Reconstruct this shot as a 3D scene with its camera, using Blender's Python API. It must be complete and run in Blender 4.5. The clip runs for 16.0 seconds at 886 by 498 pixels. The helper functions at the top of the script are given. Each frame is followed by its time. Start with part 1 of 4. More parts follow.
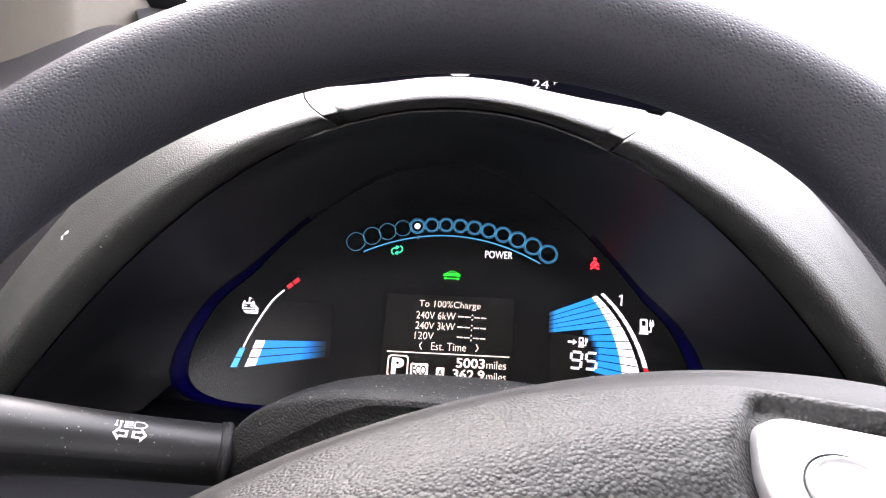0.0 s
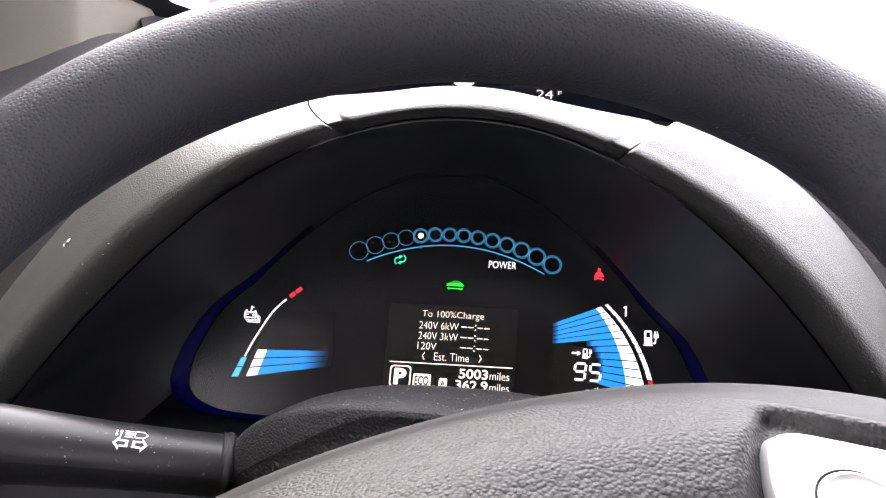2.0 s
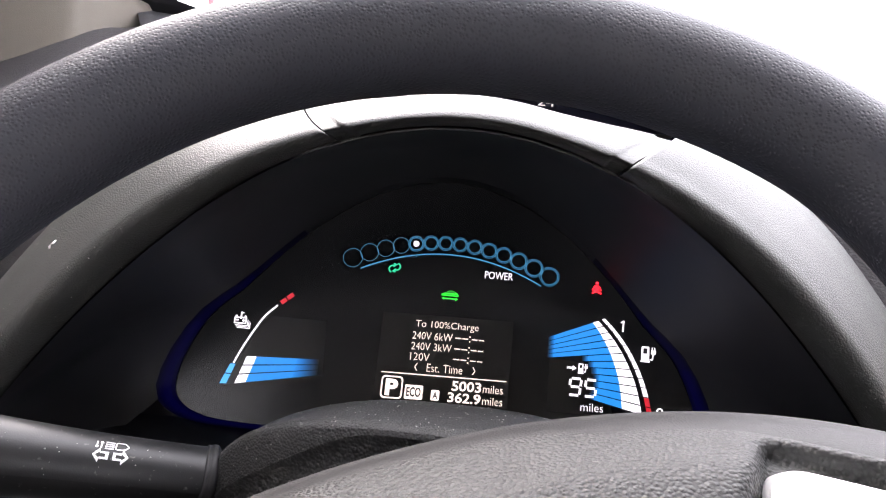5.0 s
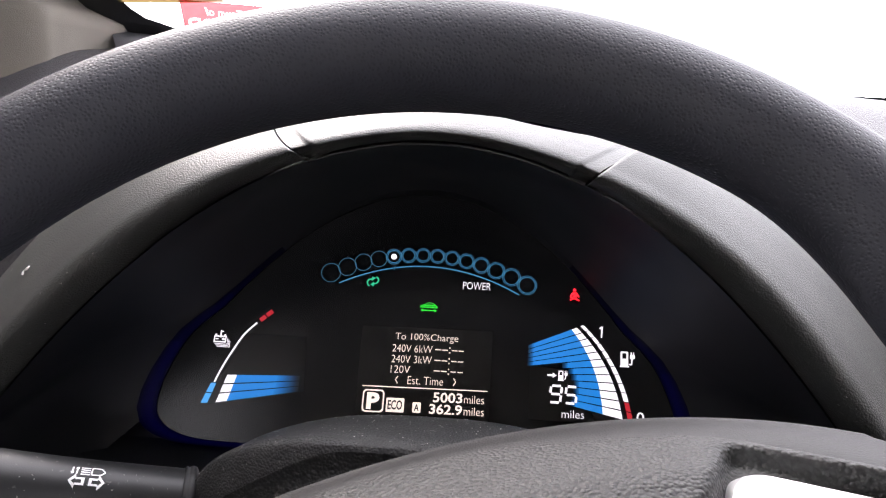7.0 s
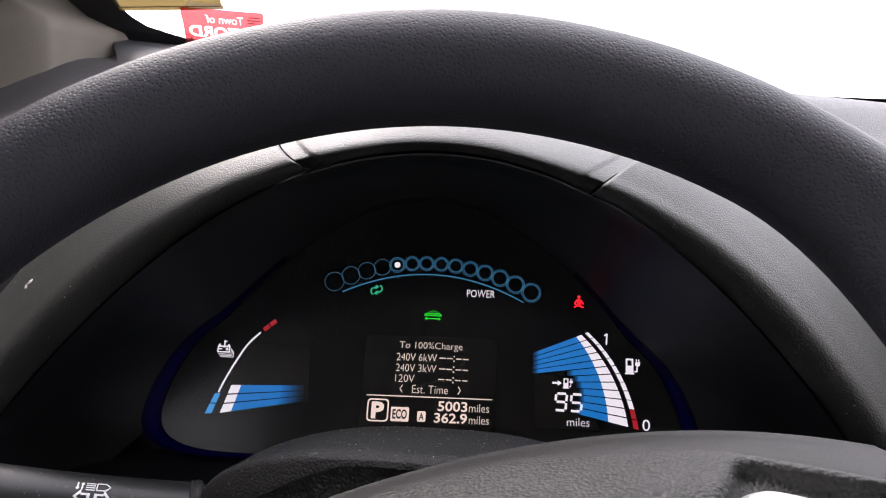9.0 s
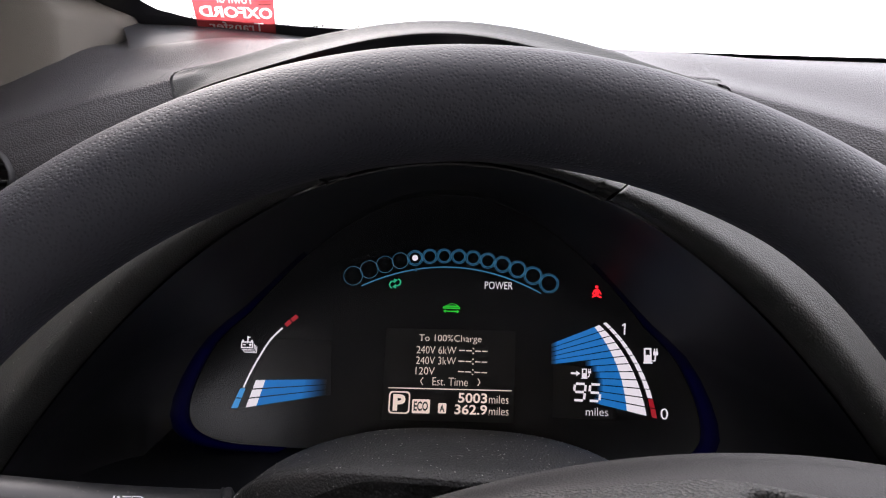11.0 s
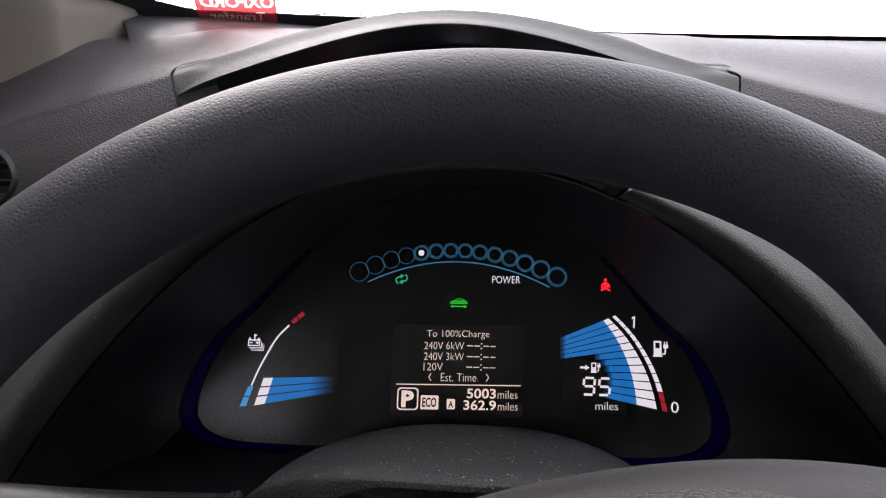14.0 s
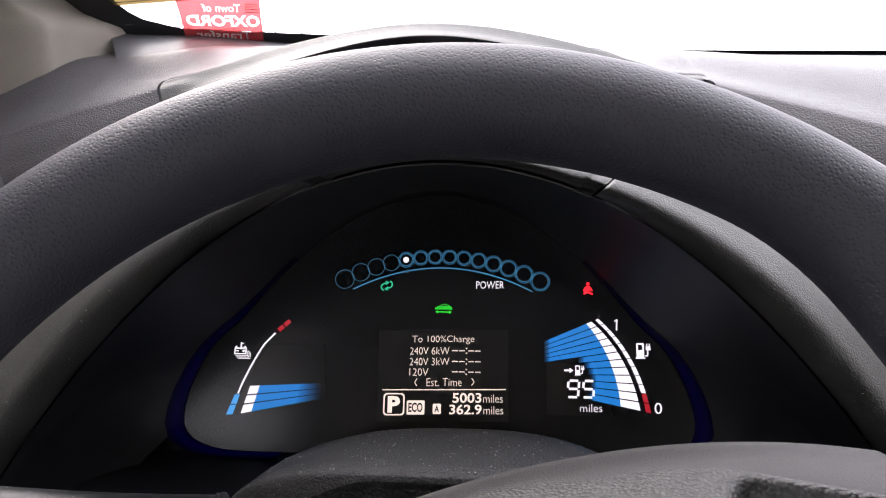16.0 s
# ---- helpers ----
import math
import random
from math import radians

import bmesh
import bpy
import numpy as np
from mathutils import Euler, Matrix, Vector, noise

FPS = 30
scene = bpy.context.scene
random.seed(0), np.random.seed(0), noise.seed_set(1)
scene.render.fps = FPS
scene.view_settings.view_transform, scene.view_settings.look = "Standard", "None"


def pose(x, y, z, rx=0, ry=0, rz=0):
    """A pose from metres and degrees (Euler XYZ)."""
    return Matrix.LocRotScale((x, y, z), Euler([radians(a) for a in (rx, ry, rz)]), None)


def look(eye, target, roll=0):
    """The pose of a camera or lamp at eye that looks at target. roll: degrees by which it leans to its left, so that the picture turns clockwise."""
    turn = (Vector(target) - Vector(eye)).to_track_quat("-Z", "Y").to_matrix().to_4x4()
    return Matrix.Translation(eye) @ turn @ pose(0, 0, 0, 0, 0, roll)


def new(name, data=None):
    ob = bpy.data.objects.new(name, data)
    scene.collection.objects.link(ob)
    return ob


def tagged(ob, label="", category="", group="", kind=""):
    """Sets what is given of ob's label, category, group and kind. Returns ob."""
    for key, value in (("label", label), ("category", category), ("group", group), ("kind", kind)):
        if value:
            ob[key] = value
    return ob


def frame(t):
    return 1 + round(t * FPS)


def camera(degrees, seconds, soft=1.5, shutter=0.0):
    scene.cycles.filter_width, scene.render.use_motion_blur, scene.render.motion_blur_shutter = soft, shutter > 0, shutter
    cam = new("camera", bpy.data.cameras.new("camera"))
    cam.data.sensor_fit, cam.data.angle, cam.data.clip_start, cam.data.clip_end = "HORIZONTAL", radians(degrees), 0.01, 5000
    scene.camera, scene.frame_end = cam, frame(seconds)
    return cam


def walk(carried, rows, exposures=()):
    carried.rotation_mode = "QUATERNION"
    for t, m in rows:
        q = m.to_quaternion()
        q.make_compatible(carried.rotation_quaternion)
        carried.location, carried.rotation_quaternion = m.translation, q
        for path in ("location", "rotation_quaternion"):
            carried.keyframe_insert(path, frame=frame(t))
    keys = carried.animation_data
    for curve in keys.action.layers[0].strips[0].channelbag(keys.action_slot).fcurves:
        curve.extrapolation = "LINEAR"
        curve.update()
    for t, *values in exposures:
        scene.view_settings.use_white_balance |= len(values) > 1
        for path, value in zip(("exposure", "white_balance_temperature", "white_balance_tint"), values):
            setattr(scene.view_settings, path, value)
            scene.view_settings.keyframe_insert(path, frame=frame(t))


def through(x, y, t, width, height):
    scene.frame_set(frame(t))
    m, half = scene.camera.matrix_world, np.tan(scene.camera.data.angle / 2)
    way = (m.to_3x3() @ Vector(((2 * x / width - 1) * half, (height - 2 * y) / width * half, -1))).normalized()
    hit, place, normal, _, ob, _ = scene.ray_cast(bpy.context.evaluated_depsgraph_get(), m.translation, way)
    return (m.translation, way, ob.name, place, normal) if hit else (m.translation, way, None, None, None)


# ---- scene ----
cam = camera(62.2, 16.0, soft=1.15)
PATH = [  # seconds, x, y, z, yaw, pitch, roll
    (0.0, -0.0009, -0.1487, 0.8073, 2.13, -9.52, 3.43),
    (0.5, -0.0043, -0.1498, 0.8131, 2.34, -8.32, 2.52),
    (1.0, -0.0046, -0.1457, 0.8079, 2.32, -8.61, 2.56),
    (1.5, -0.0037, -0.1446, 0.8056, 2.38, -8.95, 3.20),
    (2.0, -0.0024, -0.1465, 0.8068, 2.27, -8.76, 3.75),
    (2.5, -0.0015, -0.1452, 0.8097, 1.93, -8.86, 4.11),
    (3.0, -0.0022, -0.1415, 0.8086, 2.36, -9.28, 4.46),
    (3.5, -0.0029, -0.1403, 0.8091, 2.22, -9.32, 4.54),
    (4.0, -0.0051, -0.1370, 0.8097, 2.08, -9.23, 5.65),
    (6.5, 0.0044, -0.1378, 0.8133, 1.51, -8.21, 3.77),
    (7.0, 0.0061, -0.1383, 0.8148, 1.41, -8.15, 3.44),
    (7.5, 0.0015, -0.1370, 0.8195, 1.38, -7.92, 4.10),
    (8.0, 0.0028, -0.1379, 0.8212, 1.58, -7.92, 3.27),
    (8.5, 0.0031, -0.1370, 0.8190, 1.41, -8.07, 3.19),
    (9.0, 0.0045, -0.1364, 0.8188, 1.52, -8.09, 2.96),
    (9.5, 0.0061, -0.1354, 0.8179, 1.61, -8.20, 2.97),
    (9.7, 0.0064, -0.1352, 0.8157, 1.49, -8.55, 2.91),
    (11.8, 0.0026, -0.1261, 0.8603, 3.76, -14.16, 0.53),
    (12.0, 0.0043, -0.1232, 0.8580, 3.79, -14.42, 0.40),
    (12.5, 0.0024, -0.1256, 0.8551, 3.58, -13.85, 0.72),
    (13.0, 0.0026, -0.1255, 0.8548, 3.29, -13.87, 0.79),
    (13.5, 0.0032, -0.1259, 0.8540, 3.47, -13.87, 0.46),
    (14.0, 0.0041, -0.1265, 0.8534, 3.38, -13.72, 0.58),
    (14.5, 0.0048, -0.1266, 0.8519, 3.42, -13.77, 0.51),
    (15.0, 0.0023, -0.1277, 0.8483, 3.03, -13.56, 0.75),
    (15.5, -0.0017, -0.1284, 0.8428, 3.00, -13.23, 0.99),
    (16.0, 0.0077, -0.1346, 0.8439, 2.54, -11.80, 0.08),
]
EXPOSURES = [(t, stops, 6250, 18) for t, stops in ((0.0, 1.72), (0.5, 1.70), (1.0, 1.50), (4.0, 1.45), (6.5, 0.78), (7.0, 0.70), (8.0, 0.22), (9.0, 0.10), (12.0, -0.08), (15.0, -0.04), (15.5, 0.24), (16.0, 0.50))]
walk(cam, [(t, pose(x, y, z, 0, 0, yaw) @ pose(0, 0, 0, 90 + pitch) @ pose(0, 0, 0, 0, 0, roll)) for t, x, y, z, yaw, pitch, roll in PATH], EXPOSURES)
SKY, SUN = 4.2, 1.6

# ---------------------------------------------------------------- light
world = bpy.data.worlds.new("overcast_sky")
scene.world = world
world.use_nodes = True
wn, wl = world.node_tree.nodes, world.node_tree.links
wn.clear()
sky = wn.new("ShaderNodeTexSky")
sky.sky_type, sky.sun_disc = "NISHITA", False
sky.sun_elevation, sky.sun_rotation = radians(42), radians(-34)
sky.air_density, sky.dust_density = 1.0, 8.0
bg1, bg2 = wn.new("ShaderNodeBackground"), wn.new("ShaderNodeBackground")
bg1.inputs["Strength"].default_value = 0.10
bg2.inputs["Color"].default_value = (1.0, 0.985, 0.97, 1)
bg2.inputs["Strength"].default_value = SKY
add, wo = wn.new("ShaderNodeAddShader"), wn.new("ShaderNodeOutputWorld")
wl.new(sky.outputs[0], bg1.inputs[0])
wl.new(bg1.outputs[0], add.inputs[0])
wl.new(bg2.outputs[0], add.inputs[1])
wl.new(add.outputs[0], wo.inputs[0])
sun = new("sun", bpy.data.lights.new("sun", "SUN"))
sun.data.energy, sun.data.angle, sun.data.color = SUN, radians(30), (1.0, 0.97, 0.92)
sun.matrix_world = look((-1.5, 2.4, 3.2), (0, 0.2, 0.8))


# ---------------------------------------------------------------- materials
def material(name):
    m = bpy.data.materials.new(name)
    m.use_nodes = True
    nt = m.node_tree
    return m, nt.nodes, nt.links, nt.nodes["Principled BSDF"]


def plastic(name, base, rough, grain=0.0, cell=600.0, mottle=0.12, spec=0.5, metal=0.0, dust=0.0, fine=0.0, dimples=False, vary=0.06, pit_shade=0.0):
    """Moulded plastic or leather: pebbled grain of a given number of cells a metre, hollows shaded by colour, soft
    mottling, dust.
    """
    m, n, l, b = material(name)
    co = n.new("ShaderNodeTexCoord")
    big = n.new("ShaderNodeTexNoise")
    big.inputs["Scale"].default_value, big.inputs["Detail"].default_value = 22.0, 5.0
    l.new(co.outputs["Object"], big.inputs["Vector"])
    ramp = n.new("ShaderNodeMapRange")
    ramp.inputs["To Min"].default_value, ramp.inputs["To Max"].default_value = 1 - mottle, 1 + mottle
    l.new(big.outputs[0], ramp.inputs[0])
    mul = n.new("ShaderNodeVectorMath")
    mul.operation = "SCALE"
    mul.inputs[0].default_value = base
    l.new(ramp.outputs[0], mul.inputs["Scale"])
    colour = mul.outputs[0]
    if dust:
        sp = n.new("ShaderNodeTexNoise")
        sp.inputs["Scale"].default_value, sp.inputs["Detail"].default_value = 420.0, 3.0
        l.new(co.outputs["Object"], sp.inputs["Vector"])
        cut = n.new("ShaderNodeMapRange")
        cut.inputs["From Min"].default_value, cut.inputs["From Max"].default_value = 0.66, 0.80
        cut.inputs["To Max"].default_value = dust
        l.new(sp.outputs[0], cut.inputs[0])
        mx = n.new("ShaderNodeMix")
        mx.data_type = "RGBA"
        mx.inputs["B"].default_value = (0.42, 0.40, 0.38, 1)
        l.new(cut.outputs[0], mx.inputs["Factor"])
        l.new(colour, mx.inputs["A"])
        colour = mx.outputs["Result"]
    l.new(colour, b.inputs["Base Color"])
    rr = n.new("ShaderNodeMapRange")
    rr.inputs["To Min"].default_value, rr.inputs["To Max"].default_value = rough - vary, rough + vary
    l.new(big.outputs[0], rr.inputs[0])
    l.new(rr.outputs[0], b.inputs["Roughness"])
    b.inputs["Metallic"].default_value = metal
    b.inputs["Specular IOR Level"].default_value = spec
    if grain:
        warp = n.new("ShaderNodeTexNoise")
        warp.inputs["Scale"].default_value = cell * 0.6
        l.new(co.outputs["Object"], warp.inputs["Vector"])
        vm = n.new("ShaderNodeVectorMath")
        vm.operation = "MULTIPLY_ADD"
        vm.inputs[1].default_value = (0.3 / cell,) * 3
        l.new(warp.outputs["Color"], vm.inputs[0])
        l.new(co.outputs["Object"], vm.inputs[2])
        vo = n.new("ShaderNodeTexVoronoi")
        vo.feature = "F1" if dimples else "SMOOTH_F1"
        vo.inputs["Scale"].default_value = cell
        if not dimples:
            vo.inputs["Smoothness"].default_value = 0.3
        l.new(vm.outputs[0], vo.inputs["Vector"])
        bu = n.new("ShaderNodeBump")
        bu.invert = not dimples
        bu.inputs["Strength"].default_value, bu.inputs["Distance"].default_value = grain, 0.45 / cell
        height = vo.outputs["Distance"]
        if dimples:
            well = n.new("ShaderNodeMapRange")
            well.interpolation_type = "SMOOTHSTEP"
            well.inputs["From Min"].default_value, well.inputs["From Max"].default_value = 0.02, 0.60
            l.new(height, well.inputs[0])
            height = well.outputs[0]
        l.new(height, bu.inputs["Height"])
        last = bu
        # shade in the hollows of the grain is put into the base colour
        if pit_shade:
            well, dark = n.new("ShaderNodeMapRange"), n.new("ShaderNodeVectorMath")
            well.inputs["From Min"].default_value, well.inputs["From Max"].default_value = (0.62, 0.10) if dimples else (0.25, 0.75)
            well.inputs["To Min"].default_value, well.inputs["To Max"].default_value = 1.0 + 0.4 * pit_shade, 1.0 - pit_shade
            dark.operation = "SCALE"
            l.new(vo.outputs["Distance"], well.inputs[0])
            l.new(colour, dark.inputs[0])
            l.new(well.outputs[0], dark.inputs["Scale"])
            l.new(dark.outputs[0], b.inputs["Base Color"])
        if fine:
            fn = n.new("ShaderNodeTexNoise")
            fn.inputs["Scale"].default_value, fn.inputs["Detail"].default_value = cell * 2.6, 3.0
            l.new(co.outputs["Object"], fn.inputs["Vector"])
            b2 = n.new("ShaderNodeBump")
            b2.inputs["Strength"].default_value, b2.inputs["Distance"].default_value = fine, 0.3 / cell
            l.new(fn.outputs[0], b2.inputs["Height"])
            l.new(bu.outputs[0], b2.inputs["Normal"])
            last = b2
        l.new(last.outputs[0], b.inputs["Normal"])
    return m


def glow(name, colour, strength, base=0.02, spec=0.5):
    m, n, l, b = material(name)
    b.inputs["Base Color"].default_value = (base, base, base, 1)
    b.inputs["Emission Color"].default_value = (*colour, 1)
    b.inputs["Emission Strength"].default_value = strength
    b.inputs["Specular IOR Level"].default_value = spec
    return m


def pane(name, tint=(1, 1, 1)):
    """Thin clear glass: lets light through, with a gloss that grows towards grazing."""
    m, n, l, b = material(name)
    n.remove(b)
    tr, gl, fr, mix = (n.new("ShaderNode" + k) for k in ("BsdfTransparent", "BsdfGlossy", "Fresnel", "MixShader"))
    tr.inputs["Color"].default_value = (*tint, 1)
    gl.inputs["Roughness"].default_value = 0.02
    fr.inputs["IOR"].default_value = 1.3
    l.new(fr.outputs[0], mix.inputs[0])
    l.new(tr.outputs[0], mix.inputs[1])
    l.new(gl.outputs[0], mix.inputs[2])
    l.new(mix.outputs[0], n["Material Output"].inputs[0])
    return m


def film_sheet(name, colour, clear, through=0.5):
    """Printed vinyl or paper on glass: daylight shines through it."""
    m, n, l, b = material(name)
    n.remove(b)
    di, tl, tr, m1, m2, nz, mp, vm = (n.new("ShaderNode" + k) for k in ("BsdfDiffuse", "BsdfTranslucent", "BsdfTransparent", "MixShader", "MixShader", "TexNoise", "MapRange", "VectorMath"))
    nz.inputs["Scale"].default_value = 300.0
    mp.inputs["To Min"].default_value, mp.inputs["To Max"].default_value = 0.85, 1.15
    vm.operation = "SCALE"
    vm.inputs[0].default_value = colour
    l.new(nz.outputs[0], mp.inputs[0])
    l.new(mp.outputs[0], vm.inputs["Scale"])
    l.new(vm.outputs[0], di.inputs[0])
    l.new(vm.outputs[0], tl.inputs[0])
    l.new(vm.outputs[0], tr.inputs[0])
    m1.inputs[0].default_value, m2.inputs[0].default_value = through, clear
    l.new(di.outputs[0], m1.inputs[1])
    l.new(tl.outputs[0], m1.inputs[2])
    l.new(m1.outputs[0], m2.inputs[1])
    l.new(tr.outputs[0], m2.inputs[2])
    l.new(m2.outputs[0], n["Material Output"].inputs[0])
    return m


LEATHER = plastic("black_leather", (0.0232, 0.0243, 0.0315), 0.55, 0.31, 860, 0.10, 0.4, fine=0.15, pit_shade=0.17, dimples=True)
PAD = plastic("grained_pad", (0.0222, 0.0228, 0.0215), 0.56, 0.9, 740, 0.10, 0.5, fine=0.25, pit_shade=0.35)
PADEDGE = plastic("smooth_pad_edge", (0.015, 0.0145, 0.0145), 0.58, 0.35, 1100, 0.10, 0.35)
COVER = plastic("column_plastic", (0.022, 0.022, 0.022), 0.58, 0.85, 950, 0.10, 0.40, dust=0.6, fine=0.2)
COVEREND = plastic("coarse_column_plastic", (0.026, 0.026, 0.026), 0.50, 1.0, 700, 0.10, 0.45, fine=0.2, pit_shade=0.3)
HOOD = plastic("hood_plastic", (0.0362, 0.0376, 0.0352), 0.50, 0.60, 1150, 0.08, 0.45, dust=0.12, fine=0.1)
DASH = plastic("dash_plastic", (0.039, 0.0375, 0.041), 0.52, 0.80, 800, 0.08, 0.5, dust=0.2, fine=0.2)
FUNNEL = plastic("funnel_plastic", (0.0225, 0.0225, 0.0265), 0.52, 0.10, 1400, 0.08, 0.32)
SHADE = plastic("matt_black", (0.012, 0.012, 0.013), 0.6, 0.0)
STALK = plastic("stalk_plastic", (0.015, 0.015, 0.016), 0.42, 0.06, 1500, 0.08, 0.4, dust=0.30)
SILVER = plastic("satin_silver", (0.62, 0.62, 0.63), 0.33, 0.0, 1, 0.03, 0.5, metal=0.55)
FABRIC = plastic("beige_trim", (0.36, 0.33, 0.29), 0.85, 0.35, 1500, 0.08, 0.2)
PILLAR = plastic("pillar_plastic", (0.15, 0.138, 0.118), 0.60, 0.35, 1300, 0.10, 0.3)
FRIT = plastic("black_frit", (0.010, 0.010, 0.012), 0.35, 0.0)
CARPET = plastic("dark_carpet", (0.03, 0.03, 0.03), 0.95, 0.5, 500, 0.2, 0.1)
SNOW = plastic("snow", (0.85, 0.86, 0.88), 0.8, 0.4, 12, 0.08, 0.2)
GREY = plastic("cowl_plastic", (0.036, 0.037, 0.041), 0.50, 0.2, 900, 0.06, 0.5)
GLASS = pane("clear_glass")
FACE = plastic("black_face", (0.0085, 0.0085, 0.0095), 0.24, 0.0, 1, 0.0, 0.36, vary=0.005)
INK = plastic("black_ink", (0.010, 0.010, 0.010), 0.6, 0.0)
LCD = plastic("lcd_glass", (0.0185, 0.0175, 0.0165), 0.26, 0.0, 1, 0.0, 0.38, vary=0.005)
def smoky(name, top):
    """Smoky display glass: light painted into the base colour, fading into the black face top metres above the base."""
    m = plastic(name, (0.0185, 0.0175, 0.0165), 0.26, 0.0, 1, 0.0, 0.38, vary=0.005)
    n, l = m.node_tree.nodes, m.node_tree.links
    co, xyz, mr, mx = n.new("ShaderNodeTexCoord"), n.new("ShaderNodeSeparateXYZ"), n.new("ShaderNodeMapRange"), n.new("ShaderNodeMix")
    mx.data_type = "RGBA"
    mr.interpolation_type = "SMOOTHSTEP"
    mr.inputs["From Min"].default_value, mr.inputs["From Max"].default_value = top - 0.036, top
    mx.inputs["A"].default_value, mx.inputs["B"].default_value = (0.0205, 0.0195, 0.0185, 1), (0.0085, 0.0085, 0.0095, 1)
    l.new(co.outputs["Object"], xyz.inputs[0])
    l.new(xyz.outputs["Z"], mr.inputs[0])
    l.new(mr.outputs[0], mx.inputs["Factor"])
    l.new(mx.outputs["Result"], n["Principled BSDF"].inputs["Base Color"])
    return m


LCD_FADE = smoky("lcd_glass_light_fade", 0.066)
WHITE = glow("white_segment", (1.0, 0.93, 0.95), 0.78)
AMBERW = glow("warm_white_dots", (1.0, 0.80, 0.66), 0.80)
BLUE = glow("blue_segment", (0.010, 0.17, 0.50), 0.85)
BLUEMARK = glow("pale_blue_segment", (0.06, 0.30, 0.62), 0.9)
FADE = [glow("fading_blue", (0.010, 0.17, 0.50), 0.85 * (1 - (k + 1) / 15) ** 1.7, 0.01) for k in range(14)]
BLUELINE = glow("blue_line", (0.045, 0.22, 0.38), 0.62)
BLUEDIM = glow("blue_ring", (0.05, 0.19, 0.29), 0.58)
RED = glow("red_segment", (0.38, 0.012, 0.02), 0.8)
REDLAMP = glow("red_lamp", (1.0, 0.012, 0.02), 2.0)
GREEN = glow("green_lamp", (0.01, 0.55, 0.02), 0.9)
TEAL = glow("teal_lamp", (0.02, 0.42, 0.20), 0.8)
AMBIENT = [[glow("blue_edge_and_spill", (0.005, 0.003, 0.13), k * f, 0.002, 0.1) for k in (0.04, 0.08, 0.075, 0.05, 0.025)] for f in (0.9, 0.55, 0.28, 0.12)]
LINT = plastic("grey_lint", (0.55, 0.53, 0.50), 0.9, 0.0)
WHITELINT = plastic("white_lint", (0.88, 0.87, 0.85), 0.9, 0.0)
PRINT = plastic("white_print", (0.75, 0.75, 0.75), 0.5, 0.0)
STICKRED = film_sheet("red_vinyl", (0.72, 0.10, 0.11), 0.45, 0.15)
DISPLAY = plastic("display_glass", (0.014, 0.015, 0.028), 0.22, 0.0, 1, 0.0, 0.4, vary=0.005)
LINING = plastic("display_lining", (0.013, 0.0135, 0.022), 0.62, 0.0)
UPPER = glow("white_upper_display", (1.0, 0.88, 0.86), 0.5)
STICKWHITE = film_sheet("white_vinyl", (0.85, 0.83, 0.80), 0.3)
STICKDARK = plastic("dark_ink", (0.05, 0.04, 0.03), 0.6, 0.0)
STICKTAN = film_sheet("tan_paper", (0.16, 0.115, 0.045), 0.1)


# ---------------------------------------------------------------- mesh helpers
def put(name, me, mat, parent=None, label="", smooth=True):
    if mat and not me.materials:
        me.materials.append(mat)
    if smooth:
        for p in me.polygons:
            p.use_smooth = True
    ob = new(name, me)
    if parent:
        ob.parent = parent
    if label:
        ob["label"] = label
    return ob


def part(name, bm, mat, parent=None, label="", smooth=True):
    me = bpy.data.meshes.new(name)
    bmesh.ops.recalc_face_normals(bm, faces=bm.faces)
    bm.to_mesh(me)
    bm.free()
    return put(name, me, mat, parent, label, smooth)


def sheet(f, us, vs, loop=False):
    """A bmesh grid of the points f(u, v)."""
    bm = bmesh.new()
    rows = [[bm.verts.new(f(u, v)) for v in vs] for u in us]
    nu = len(us)
    for i in range(nu if loop else nu - 1):
        a, b = rows[i], rows[(i + 1) % nu]
        for j in range(len(vs) - 1):
            bm.faces.new((a[j], b[j], b[j + 1], a[j + 1]))
    return bm


def thick(ob, depth, offset=-1):
    s = ob.modifiers.new("thickness", "SOLIDIFY")
    s.thickness, s.offset = depth, offset
    return ob


def span(a, b, n):
    return [a + (b - a) * i / (n - 1) for i in range(n)]


def mixv(a, b, t):
    return a + (b - a) * t


def smooth01(t):
    t = min(1.0, max(0.0, t))
    return t * t * (3 - 2 * t)


def profile(pts, t):
    """A smooth curve through a few control pairs, t from 0 to 1."""
    n = len(pts) - 1
    s = min(max(t, 0), 0.999999) * n
    i = int(s)
    k = s - i
    p0, p1, p2, p3 = (pts[min(max(i + j, 0), n)] for j in (-1, 0, 1, 2))
    return tuple(0.5 * (2 * b + (c - a) * k + (2 * a - 5 * b + 4 * c - d) * k * k + (3 * b - a - 3 * c + d) * k ** 3) for a, b, c, d in zip(p0, p1, p2, p3))


def empty(name, at=(0, 0, 0)):
    ob = new(name)
    ob.location = at
    ob.empty_display_size = 0.02
    return ob


def box(bm, x0, x1, y0, y1, z0, z1):
    r = bmesh.ops.create_cube(bm, size=1)["verts"]
    for v in r:
        v.co = Vector((mixv(x0, x1, v.co.x + 0.5), mixv(y0, y1, v.co.y + 0.5), mixv(z0, z1, v.co.z + 0.5)))
    return bm


